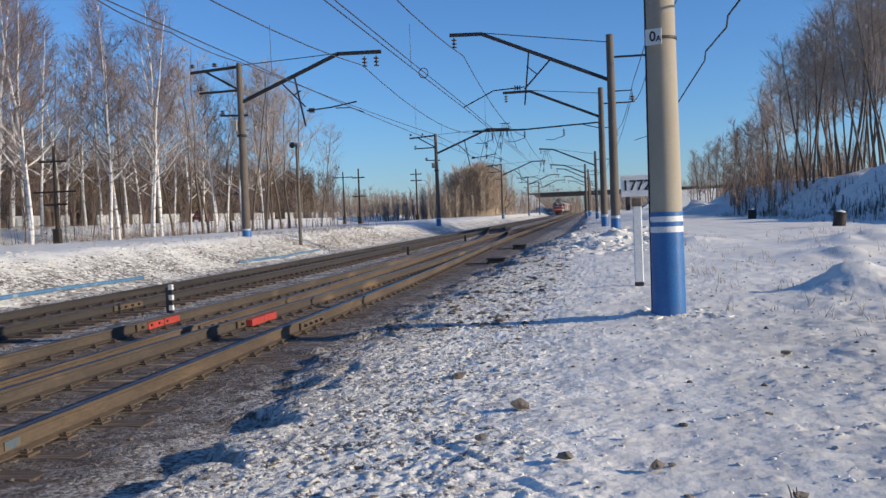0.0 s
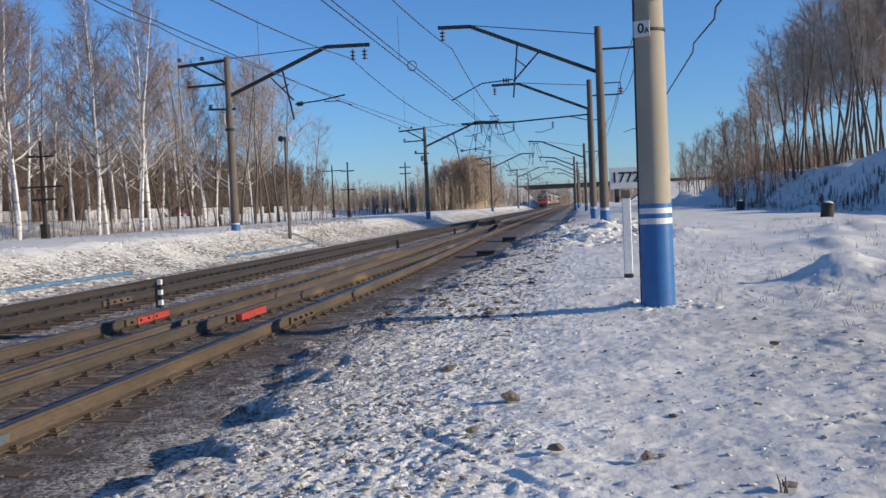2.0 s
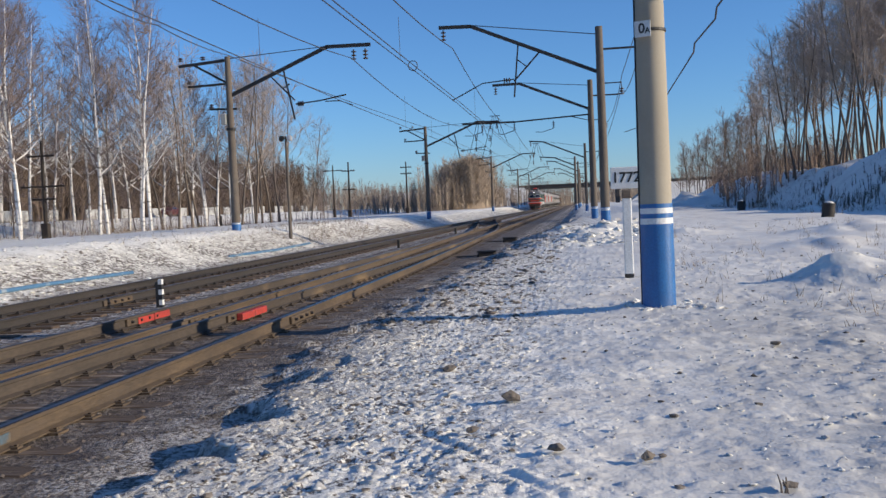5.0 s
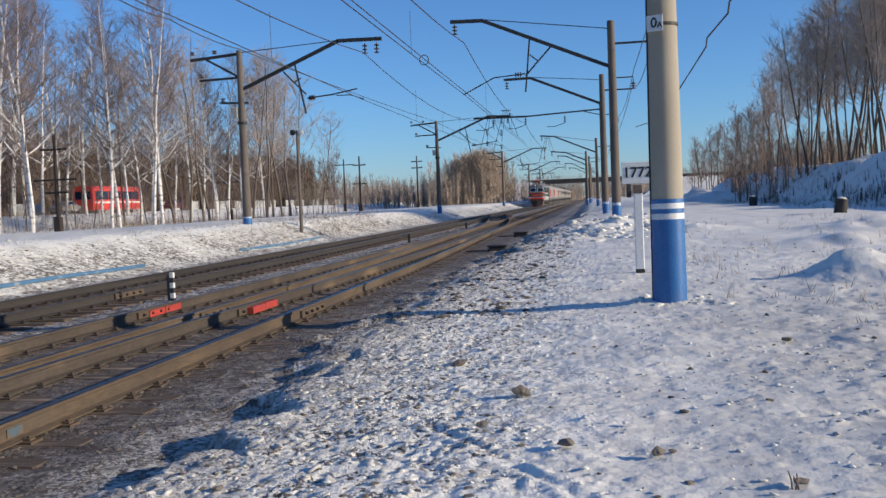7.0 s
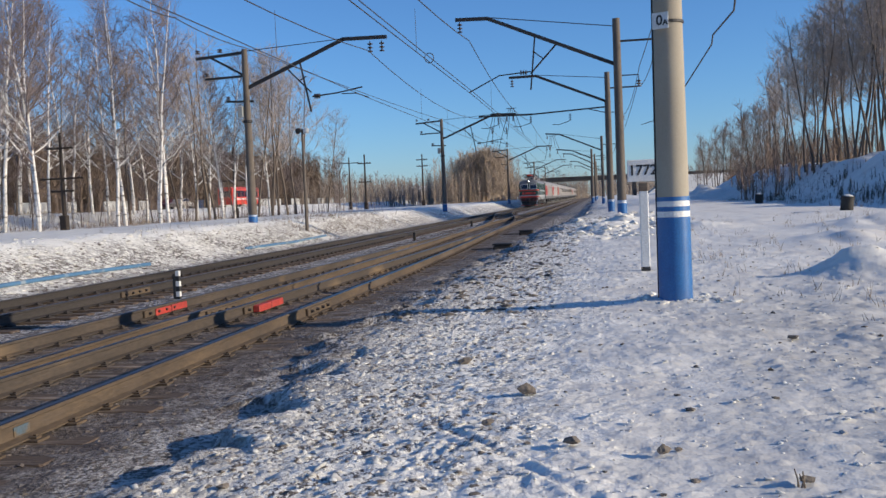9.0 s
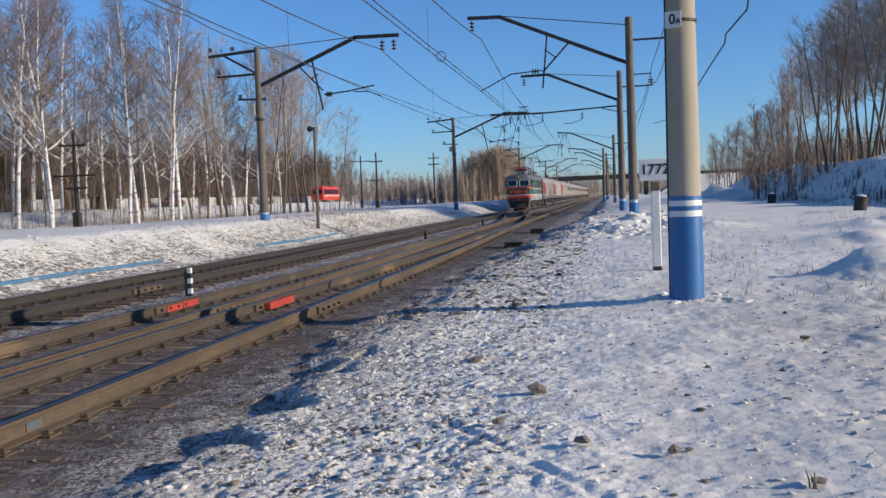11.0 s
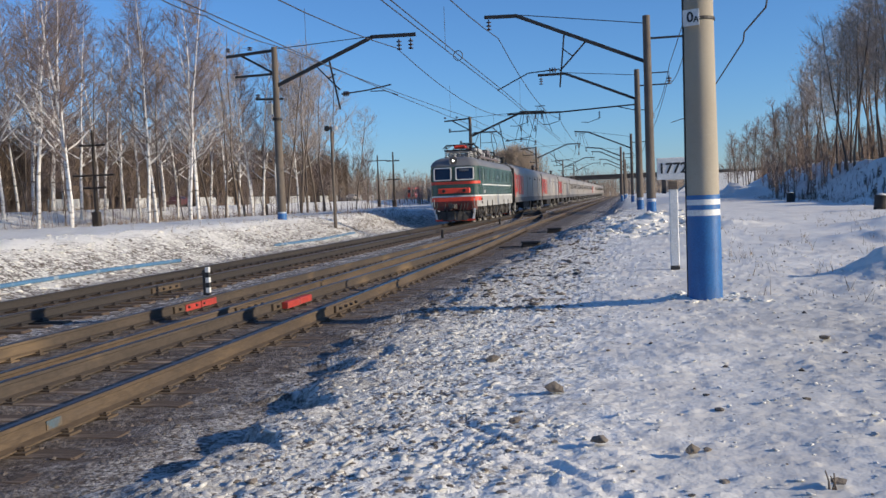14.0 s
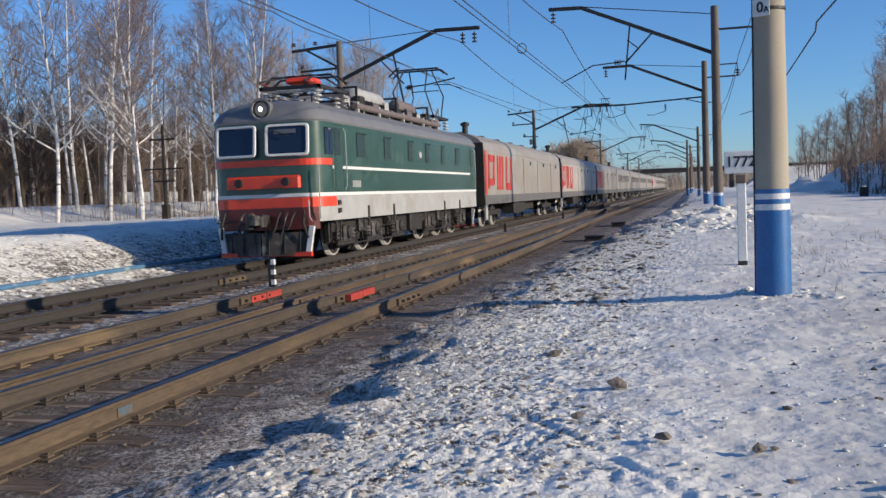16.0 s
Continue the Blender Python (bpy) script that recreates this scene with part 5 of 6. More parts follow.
    for yc in (-8.5, 8.5):
        g = Geo()
        for s in (-1, 1):
            g.bevel_box(s * 1.02 - 0.08, s * 1.02 + 0.08, yc - 1.75, yc + 1.75, 0.5, 0.74, 0.03)
        g.box(-1.0, 1.0, yc - 0.2, yc + 0.2, 0.6, 1.0)
        b = part("bogie_frame", g, M_UNDER, t)
        for dy in (-1.2, 1.2):
            ws = part("wheelset", COACH_WHEELS, None, t)
            ws.location = (0, yc + dy, 0.475)
            for s in (-1, 1):
                part("axle_box", Geo().bevel_box(s * 1.05 - 0.1, s * 1.05 + 0.1, yc + dy - 0.18, yc + dy + 0.18, 0.33, 0.62, 0.04), M_UNDER, b)
    for s in (-1, 1):
        part("battery_box", Geo().bevel_box(s * 1.0 - 0.35, s * 1.0 + 0.35, -4.3, -1.2, 0.45, 1.03, 0.05), M_UNDER, t)
        part("brake_gear", Geo().bevel_box(s * 0.8 - 0.25, s * 0.8 + 0.25, 0.5, 3.4, 0.55, 1.03, 0.05), M_UNDER, t)
        part("foot_board", Geo().box(s * 1.35 - 0.04, s * 1.35 + 0.04, -11.4, -11.0, 0.35, 1.02), M_SKIRT, t)
    return t


COACH_WHEELS = wheelset_mesh(0.475)
loco, LOCO_WHEELS = engine()
coaches = []
first = {}
for style in ("grey", "pale", "grey", "plain", "plain", "plain", "plain", "pale", "plain", "plain", "plain", "plain"):
    if style not in first:
        first[style] = coach(style)
        coaches.append(first[style])
    else:
        coaches.append(copy_thing(first[style], pose(0, 0, 0)))
FRONT, SPEED = 21.42, 17.4   # the engine's front at 16 s, metres per second


def front_at(t):
    return FRONT + SPEED * (16.0 - t)


def motions():
    """Keys all that moves: the train, its driving wheels and the road vehicles."""
    ts = [i * 0.5 for i in range(33)]
    walk(loco, [(t, pose(T_X, front_at(t) + HL, 0)) for t in ts])
    for ws, at, r in LOCO_WHEELS:
        walk(ws, [(k / 30, Matrix.Translation(at) @ Matrix.Rotation(SPEED * k / 30 / r, 4, "X")) for k in range(481)])
    for i, c in enumerate(coaches):
        walk(c, [(t, pose(T_X, front_at(t) + 2 * HL + 1.15 + 12.0 + 24.75 * i, 0)) for t in ts])
    for car, rows in ROAD_TRAFFIC:
        walk(car, rows)


# ---- road vehicles ----
M_BUSRED = material("red_bus_paint", (0.66, 0.06, 0.03), (0.58, 0.05, 0.03), 3.0, 0.4, bump=0.03)
M_CARPAINT = material("dark_car_paint", (0.12, 0.025, 0.022), (0.09, 0.02, 0.018), 3.0, 0.35, bump=0.02)
M_RUBBER = material("tyre_rubber", (0.02, 0.02, 0.02), (0.03, 0.03, 0.03), 5.0, 0.9, bump=0.1)


def road_wheel(parent, x, y, r):
    w = part("wheel", Geo().lathe([(r * 0.55, -0.11), (r * 0.95, -0.12), (r, -0.08), (r, 0.08), (r * 0.95, 0.12), (r * 0.55, 0.11)], 18, axis="y", centre=(x, y, r)), M_RUBBER, parent, smooth=True)
    part("rim", Geo().lathe([(r * 0.1, -0.10), (r * 0.55, -0.115), (r * 0.55, 0.115), (r * 0.1, 0.10)], 14, axis="y", centre=(x, y, r)), M_SKIRT, w, smooth=True)


def bus():
    t = thing("bus", "red city bus with white waist stripe and dark windows", "bus")
    hl, hw = 5.8, 1.25
    sec = [(-hw, 0.38), (-hw, 2.75), (-hw * 0.93, 3.0), (-hw * 0.7, 3.1), (hw * 0.7, 3.1), (hw * 0.93, 3.0), (hw, 2.75), (hw, 0.38)]
    part("body", Geo().loft([[(s, y * 0.96, z) for y, z in sec] if abs(s) > hl - 0.1 else [(s, y, z) for y, z in sec] for s in (-hl, -hl + 0.25, hl - 0.25, hl)]), M_BUSRED, t, smooth=True)
    for s in (-1, 1):
        part("stripe", Geo().box(-hl + 0.3, hl - 0.3, s * (hw + 0.004) - 0.01, s * (hw + 0.004) + 0.01, 1.12, 1.32), M_WHITE, t, "white stripe")
        for k in range(7):
            x = -hl + 0.55 + k * 1.5
            part("window", Geo().box(x, x + 1.36, s * (hw + 0.004) - 0.012, s * (hw + 0.004) + 0.012, 1.55, 2.5), M_PANE, t)
    part("windscreen", Geo().box(hl - 0.02, hl + 0.01, -1.05, 1.05, 1.4, 2.6), M_PANE, t)
    part("rear_window", Geo().box(-hl - 0.01, -hl + 0.02, -0.95, 0.95, 1.6, 2.5), M_PANE, t)
    part("roof_hatch", Geo().bevel_box(-0.5, 0.5, -0.4, 0.4, 3.08, 3.2, 0.03), M_BUSRED, t)
    for x in (-3.4, 3.2):
        for s in (-1, 1):
            road_wheel(t, x, s * 1.1, 0.48)
    return t


def saloon(label, paint):
    t = thing("car", label, "car")
    sec = [(-2.15, 0.35), (-2.2, 0.75), (-1.5, 0.95), (-1.0, 1.42), (0.4, 1.45), (1.1, 0.95), (2.0, 0.8), (2.15, 0.5), (2.1, 0.32)]
    part("body", Geo().loft([[(x, s * (0.82 if z < 1.1 else 0.66), z) for x, z in sec] for s in (-1, 1)]), paint, t)
    for s in (-1, 1):
        part("side_window", Geo().loft([[(x, s * (y + 0.01), z) for x, y, z in ((-1.15, 0.79, 1.0), (-0.9, 0.69, 1.35), (0.35, 0.69, 1.38), (0.9, 0.79, 1.0))], [(x, s * y, z) for x, y, z in ((-1.15, 0.78, 1.0), (-0.9, 0.68, 1.35), (0.35, 0.68, 1.38), (0.9, 0.78, 1.0))]]), M_PANE, t)
        for x in (-1.35, 1.35):
            road_wheel(t, x, s * 0.74, 0.31)
    return t


def road_z(x, y):
    return ground_z(x, y, False) + 0.03


ROAD_TRAFFIC = []


def road_x(y):
    """The road runs beside the tracks."""
    return -57.0


def drive(vehicle, spots):
    rows = []
    for i, (t, x, y) in enumerate(spots):
        a, b = spots[max(0, i - 1)], spots[min(len(spots) - 1, i + 1)]
        rows.append((t, pose(x, y, road_z(x, y), 0, 0, math.degrees(math.atan2(b[2] - a[2], b[1] - a[1])))))
    ROAD_TRAFFIC.append((vehicle, rows))


drive(bus(), [(0.0, -57.0, -33.0), (6.0, -57.0, 86.5), (7.0, -57.0, 106.0), (8.0, -57.0, 126.0), (9.0, -57.0, 146.0), (11.5, -57.0, 198.0), (13.5, -57.0, 241.0), (16.0, -57.0, 294.0)])
drive(saloon("dark red saloon car on the snowy road", M_CARPAINT), [(0.0, -60.3, 141.0), (6.0, -60.3, 132.0), (16.0, -60.3, 118.0)])
drive(saloon("grey saloon car following a red bus", M_CARGREY), [(0.0, -57.2, -1.0), (7.0, -57.2, 97.0), (16.0, -57.2, 223.0)])


# ---- trees ----
def stem(g, pts, r0, r1, n, mi=0):
    g.tube(pts, r0, n, mi, r1)


def spike(vs, fs, p, d, length, w):
    """A thin three-sided twig."""
    a = d.cross(Vector((0.31, 0.17, 0.93))).normalized() * w
    b = d.cross(a).normalized() * w
    k = len(vs)
    vs.extend([tuple(p + a), tuple(p - a * 0.5 + b * 0.87), tuple(p - a * 0.5 - b * 0.87), tuple(p + d * length)])
    fs.extend([(k, k + 1, k + 3), (k + 1, k + 2, k + 3), (k + 2, k, k + 3)])


def tree_meshes(seed, height, r0, trunk_mat, twig_mat, limbs=26, low=0.3, spread=0.24, fork=False, twigs=11, thin=1.0, thick=1.0, flare=0.0):
    rnd = random.Random(seed)
    trunk, crown = Geo(), Geo()
    pale = isinstance(twig_mat, list)
    lean = Vector((rnd.uniform(-0.10, 0.10), rnd.uniform(-0.10, 0.10), 1))
    stems = []
    for k in range(2 if fork else 1):
        p, pts, d = Vector((0, 0, -0.3)), [], lean + Vector((0.10 * (k * 2 - 1), 0.05, 0)) * (1 if fork else 0)
        for i in range(11):
            pts.append(p.copy())
            d = d + Vector((rnd.uniform(-0.09, 0.09), rnd.uniform(-0.09, 0.09), 0))
            d.x, d.y = d.x * 0.88, d.y * 0.88
            p = p + d * (height * (1.0 - 0.1 * k) / 10)
        stem(trunk, pts, r0 * (1 - 0.2 * k), 0.02, 8)
        stems.append(pts)
    for pts in stems:
        for i in range(limbs):
            h = low + (0.97 - low) * (i + rnd.random()) / limbs
            q = h * 10
            j = min(9, int(q))
            base = pts[j].lerp(pts[j + 1], q - j)
            ang = rnd.uniform(0, 2 * math.pi)
            up = rnd.uniform(0.55 - flare, 1.2 - flare)
            d = Vector((math.cos(ang), math.sin(ang), up)).normalized()
            length = height * spread * (1.12 - h) * rnd.uniform(0.7, 1.3) + 0.5
            lp, p = [], base
            for s in range(5):
                lp.append(p.copy())
                d = (d + Vector((rnd.uniform(-0.16, 0.16), rnd.uniform(-0.16, 0.16), 0.13))).normalized()
                p = p + d * length / 4
            stem(crown, lp, max(0.018, 0.36 * thick * r0 * (1.15 - h)), 0.010, 4, 1 if pale else 0)
            for s in range(twigs):
                f = rnd.uniform(0.25, 1.0) * 4
                j2 = min(3, int(f))
                b = lp[j2].lerp(lp[j2 + 1], f - j2)
                td = (d * 0.55 + Vector((rnd.gauss(0, 0.5), rnd.gauss(0, 0.5), rnd.gauss(0.25, 0.4)))).normalized()
                tl = rnd.uniform(0.5, 1.3) * (0.5 + 0.05 * height)
                spike(crown.v, crown.f, b, td, tl, 0.015 * thin)
                for u in range(3):
                    b2 = b + td * tl * rnd.uniform(0.2, 0.8)
                    t2 = (td + Vector((rnd.gauss(0, 0.5), rnd.gauss(0, 0.5), rnd.gauss(0.1, 0.4)))).normalized()
                    spike(crown.v, crown.f, b2, t2, tl * rnd.uniform(0.35, 0.8), 0.0105 * thin)
    crown.m += [0] * (len(crown.f) - len(crown.m))
    return trunk.mesh("trunk", trunk_mat, True), crown.mesh("crown", twig_mat)


def plant(name, meshes, label, category, m, group):
    t = thing(name, label, category, at=m, group=group)
    part("trunk", meshes[0], None, t)
    part("crown", meshes[1], None, t, "bare twigs")
    return t


rnd = random.Random(4)
BIRCH = [tree_meshes(10 + i, 21.0, 0.165, M_BIRCH, [M_TWIG, M_BIRCH], 30, 0.24, 0.27, i == 1, 15, 1.0, 1.3, 0.25) for i in range(4)]
ASPEN = [tree_meshes(30 + i, 14.0, 0.105, M_BARK, [M_TWIG2, M_TWIG2], 24, 0.34, 0.31, i == 2, 13, 0.75, 0.9, 0.28) for i in range(5)]
BUSHY = [tree_meshes(40 + i, 9.0, 0.09, M_BARK, [M_TWIG3, M_TWIG2], 20, 0.16, 0.22, i == 2, 11, 0.78, 0.8) for i in range(4)]
SAPLING = [tree_meshes(50 + i, 8.0, 0.06, M_BARK, M_TWIG, 18, 0.15, 0.22, False, 7) for i in range(3)]


def put(kind, meshes, x, y, scale, label, group, i):
    t = plant(kind, meshes[i % len(meshes)], label, "tree", Matrix.LocRotScale((x, y, ground_z(x, y, False) - 0.1), Euler((0, 0, rnd.uniform(0, 6.28))), (scale,) * 3), group)
    return t


# the row of birches behind the near bank: heading ratio x/y, distance, size
for i, (ratio, d, s) in enumerate([(-0.676, 62, 0.98), (-0.632, 60, 0.95), (-0.535, 64, 0.80), (-0.525, 66, 0.84), (-0.484, 62, 0.74), (-0.474, 66, 0.82), (-0.72, 70, 0.95), (-0.75, 60, 1.0), (-0.80, 66, 0.95),
                                   (-0.409, 72, 0.62), (-0.396, 74, 0.64), (-0.378, 76, 0.62), (-0.59, 84, 0.85), (-0.87, 62, 1.0), (-0.44, 86, 0.7), (-0.50, 88, 0.8), (-0.355, 82, 0.6), (-0.655, 84, 1.0), (-0.565, 92, 0.95), (-0.70, 92, 1.05), (-0.62, 78, 0.9), (-0.68, 80, 1.0), (-0.64, 90, 1.05), (-0.60, 96, 1.1), (-0.545, 86, 0.9), (-0.515, 98, 0.95), (-0.485, 92, 0.85), (-0.46, 96, 0.85), (-0.73, 84, 1.05), (-0.78, 90, 1.1), (-0.425, 94, 0.75)]):
    put("birch", BIRCH, ratio * d, d, s, "tall bare birch with white black-marked trunk in snow", "birches behind the bank", i)
for i, (ratio, d, s) in enumerate([(-0.425, 70, 1.05), (-0.418, 73, 1.0), (-0.345, 78, 1.0), (-0.335, 74, 0.92), (-0.312, 82, 0.9), (-0.325, 90, 1.0), (-0.29, 95, 0.75), (-0.69, 88, 1.2), (-0.57, 94, 1.1), (-0.83, 84, 1.25), (-0.442, 66, 0.85), (-0.369, 70, 0.95), (-0.353, 72, 0.9), (-0.66, 80, 1.2), (-0.60, 82, 1.2), (-0.52, 84, 1.1), (-0.46, 84, 1.1)]):
    put("aspen", ASPEN, ratio * d, d, s, "bare dark-trunked tree behind the snow bank", "dark trees behind the bank", i)
for i in range(26):
    x, y = rnd.uniform(-52, -30), rnd.uniform(66, 120)
    put("sapling", SAPLING, x, y, rnd.uniform(0.6, 1.1), "thin bare sapling standing in snow", "saplings", i)
# the wood on the mound: tall trees where it is nearest, lower and denser farther along
WOOD = [(0.095, 150.0, 7.5), (0.14, 122.0, 8.8), (0.172, 104.0, 9.8), (0.190, 84.0, 11.0), (0.216, 72.0, 12.6), (0.27, 65.0, 14.5), (0.36, 61.0, 15.0)]


def along_wood(ratio):
    for (r0, d0, h0), (r1, d1, h1) in zip(WOOD[:-1], WOOD[1:]):
        if ratio <= r1:
            f = (ratio - r0) / (r1 - r0)
            return d0 + (d1 - d0) * f, h0 + (h1 - h0) * f
    return WOOD[-1][1:]


for i in range(66):
    ratio = 0.10 + 0.245 * (i + rnd.uniform(-0.4, 0.4)) / 66
    d, h = along_wood(ratio)
    back = 1.17 + 0.16 * rnd.random() ** 1.6
    tall = h > 10.6
    kind = ASPEN if tall else BUSHY
    put("aspen" if tall else "young_aspen", kind, ratio * d * back, d * back, h * rnd.uniform(0.92, 1.16) / (14.0 if tall else 9.0),
        "tall bare grey-brown tree on the snowy mound" if tall else "low dense brown leafless tree on the mound", "wood on the mound", i)


M_WOOD2 = material("red_brown_wood", (0.25, 0.18, 0.14), (0.18, 0.13, 0.10), 0.35, 0.9, bump=0.0, fine=2.0, vary=0.3, island=1)
M_WOOD = material("grey_brown_wood", (0.31, 0.255, 0.21), (0.23, 0.185, 0.15), 0.35, 0.9, bump=0.0, fine=2.0, vary=0.3, island=1)


def woods(name, label, spots, heights, n_twigs, w, mats, seed):
    """Far bare trees, too many to tell apart."""
    r = random.Random(seed)
    vs, fs = [], []
    for x, y in spots:
        h = r.uniform(*heights)
        z = ground_z(x, y, False) - 0.2
        base = Vector((x, y, z))
        d = Vector((r.gauss(0, 0.05), r.gauss(0, 0.05), 1)).normalized()
        spike(vs, fs, base, d, h, w * 2.2)
        for k in range(n_twigs):
            f = r.uniform(0.12, 0.95)
            a = r.uniform(0, 6.283)
            td = Vector((math.cos(a), math.sin(a), r.uniform(0.5, 1.8))).normalized()
            spike(vs, fs, base + d * h * f, td, h * r.uniform(0.12, 0.30) * (1.2 - f * 0.6), w * r.uniform(0.4, 0.9))
    me = bpy.data.meshes.new(name)
    me.from_pydata(vs, [], fs)
    me.materials.append(mats)
    tagged(new(name, me), label, "woods", kind="stuff")


woods("thicket", "brown leafless thicket along the road", [(road_x(y) - 9 - 85 * rnd.random() ** 1.4, y) for y in [rnd.uniform(70, 240) for i in range(3300)]], (8.0, 13.5), 62, 0.07, M_THICKET, 1)
woods("thicket", "brown leafless thicket far along the line", [(rnd.uniform(-75, -17), rnd.uniform(200, 420)) for i in range(1700)], (3.0, 8.0), 34, 0.055, M_WOOD, 2)
woods("grove", "dense brown grove beside the line", [(y * (-0.119 + rnd.gauss(0.0, 0.0125)), y) for y in [rnd.uniform(182, 236) for i in range(420)]], (8.6, 11.2), 110, 0.05, M_GROVE, 3)
woods("grove", "thin brown grove edge beside the line", [(y * rnd.uniform(-0.178, -0.092), y) for y in [rnd.uniform(170, 240) for i in range(170)]], (4.5, 9.3), 60, 0.035, M_GROVE, 13)
woods("wood_edge", "brown wood behind the mound", [(y * (0.11 + 0.13 * rnd.random()) + 3.0, y) for y in [rnd.uniform(84, 190) for i in range(640)]], (2.0, 4.6), 50, 0.026, M_WOOD2, 4)
woods("far_wood", "low brown far wood on the horizon", [(rnd.uniform(-420, 200), rnd.uniform(420, 640)) for i in range(900)] + [(rnd.uniform(-25, 60), rnd.uniform(380, 520)) for i in range(500)], (6, 12), 24, 0.10, M_WOOD, 5)
SCRUB = [(15.5, 64.0, 1.3), (14.9, 58.0, 1.4), (15.9, 54.5, 1.6), (17.0, 55.5, 1.4), (13.7, 75.0, 1.6), (16.4, 70.0, 1.2), (18.0, 60.0, 1.3), (17.2, 50.0, 1.5), (15.5, 86.0, 2.0)]
woods("mound_scrub", "dark low scrub in patches on the snowy mound", [(rnd.gauss(cx, 0.45 * r), rnd.gauss(cy, r)) for cx, cy, r in SCRUB for k in range(42)], (0.3, 1.0), 18, 0.016, M_BARK, 8)
woods("undergrowth", "leafless shrubs among the trees", [(rnd.uniform(-62, -26), rnd.uniform(60, 120)) for i in range(420)], (0.8, 2.6), 14, 0.012, M_TWIG, 6)


# ---- overpass, fence ----
# dark brownish grey for deck, parapet and piers
M_BRIDGE = material("dark_bridge_concrete", (0.085, 0.075, 0.068), (0.06, 0.052, 0.048), 0.6, 0.85, bump=0.1, fine=8, stretch=(1, 1, 2))
def overpass():
    t = thing("road_overpass", "long concrete road overpass on piers over the tracks", "bridge", at=pose(-12, 318, 0))
    part("deck", Geo().bevel_box(-8, 60, -4, 4, 5.9, 6.9, 0.1), M_BRIDGE, t)
    part("parapet", Geo().bevel_box(-8, 60, -4.1, -3.9, 6.9, 7.35, 0.04), M_BRIDGE, t)
    for x in (10.5, 24.0):
        part("pier", Geo().bevel_box(x - 0.6, x + 0.6, -3.5, 3.5, -0.3, 5.9, 0.1), M_BRIDGE, t)
    g = Geo()
    g.loft([[(-60, -12, -0.5), (-1.3, -12, -0.5), (-6.4, -4, 6.7), (-60, -4, 6.7)], [(-60, 12, -0.5), (-1.3, 12, -0.5), (-6.4, 4, 6.7), (-60, 4, 6.7)]])
    part("abutment", g, M_SNOW, t, "snowy embankment")
    g = Geo()
    g.loft([[(100, -12, -0.5), (26, -12, -0.5), (36, -4, 6.4), (100, -4, 6.4)], [(100, 12, -0.5), (26, 12, -0.5), (36, 4, 6.4), (100, 4, 6.4)]])
    part("abutment", g, M_SNOW, t, "snowy embankment")


overpass()


def fence():
    t = thing("concrete_fence", "long low white concrete panel fence beyond the road", "fence")
    for i in range(46):
        if i % 6 not in (0, 1, 3):
            continue
        y = 96 + 3.2 * i
        p, q = Vector((road_x(y) - 6.5, y, 0)), Vector((road_x(y + 3) - 6.5, y + 3.0, 0))
        z = min(ground_z(p.x, p.y, False), ground_z(q.x, q.y, False)) - 0.1
        part("panel", Geo().bar(p + Vector((0, 0, z + 0.75)), q + Vector((0, 0, z + 0.75)), 0.12, 1.5), M_SKIRT, t)


fence()

# ---- things along the tracks ----
for i, (x, y, label) in enumerate([(10.5, 65.2, "short black drum standing on trodden snow"), (10.17, 41.6, "short black drum tilted in the snow")]):
    d = thing("drum", label, "drum", at=Matrix.LocRotScale((x, y, ground_z(x, y, False) - 0.05), Euler((0.07 * i, 0.1 * i, 0)), (0.75,) * 3), group="drums by the mound")
    part("barrel", Geo().lathe([(0.0, 0.0), (0.33, 0.0), (0.36, 0.05), (0.34, 0.3), (0.36, 0.42), (0.34, 0.5), (0.36, 0.85), (0.30, 0.87), (0.28, 0.75)], 16), M_UNDER, d, smooth=True)
    part("snow_cap", Geo().lathe([(0.29, 0.78), (0.26, 0.9), (0.1, 0.96)], 10), M_SNOW, d, "snow cap", smooth=True)
for x, y, w, d in ((-3.1, 30.9, 0.305, 0.2), (-3.2, 42.5, 0.31, 0.2), (-7.9, 40.5, 0.06, 0.06), (-7.7, 58.0, 0.07, 0.07)):
    b = thing("point_machine" if w > 0.3 else "marker_stub", "low dark box beside the rails" if w > 0.3 else "short dark stub post between the tracks", "track equipment", at=pose(x, y, -0.25))
    h = 0.22 if w > 0.3 else 0.42
    part("case", Geo().bevel_box(-w, w, -d, d, 0.0, h, 0.05 if w > 0.3 else 0.02), M_UNDER, b)
    if w > 0.3:
        part("lid", Geo().bevel_box(-w - 0.02, w + 0.02, -d - 0.02, d + 0.02, h, h + 0.05, 0.02), M_IRON, b)
        part("rod", Geo().tube([(-w, 0, 0.1), (-w - 0.75, 0, 0.1)], 0.02, 6), M_UNDER, b)
for pts in ([(-13.3, 14, 0.1), (-13.35, 22, 0.12), (-13.25, 26.5, 0.12)], [(-13.3, 34.5, 0.17), (-13.2, 40, 0.18), (-13.35, 45.5, 0.2)]):
    cable("water_pipe", "pale blue pipe lying along the snow bank", [(x, y, ground_z(x, y, False) + 0.05) for x, y, z in pts], 0.055, M_PIPE, "pipes on the bank", n=8, category="pipe")


# ---- loose lumps ----
def lumps(name, label, mat, spots, seed, flat=0.6, sink=0.25, smooth=True):
    r = random.Random(seed)
    g = Geo()
    for x, y, s in spots:
        g.clod((x, y, ground_z(x, y) + s * (0.3 - sink)), s, r, 0, flat)
    ob = new(name, g.mesh(name, mat, smooth and mat is M_SNOW))
    tagged(ob, label, "ground debris", kind="stuff")


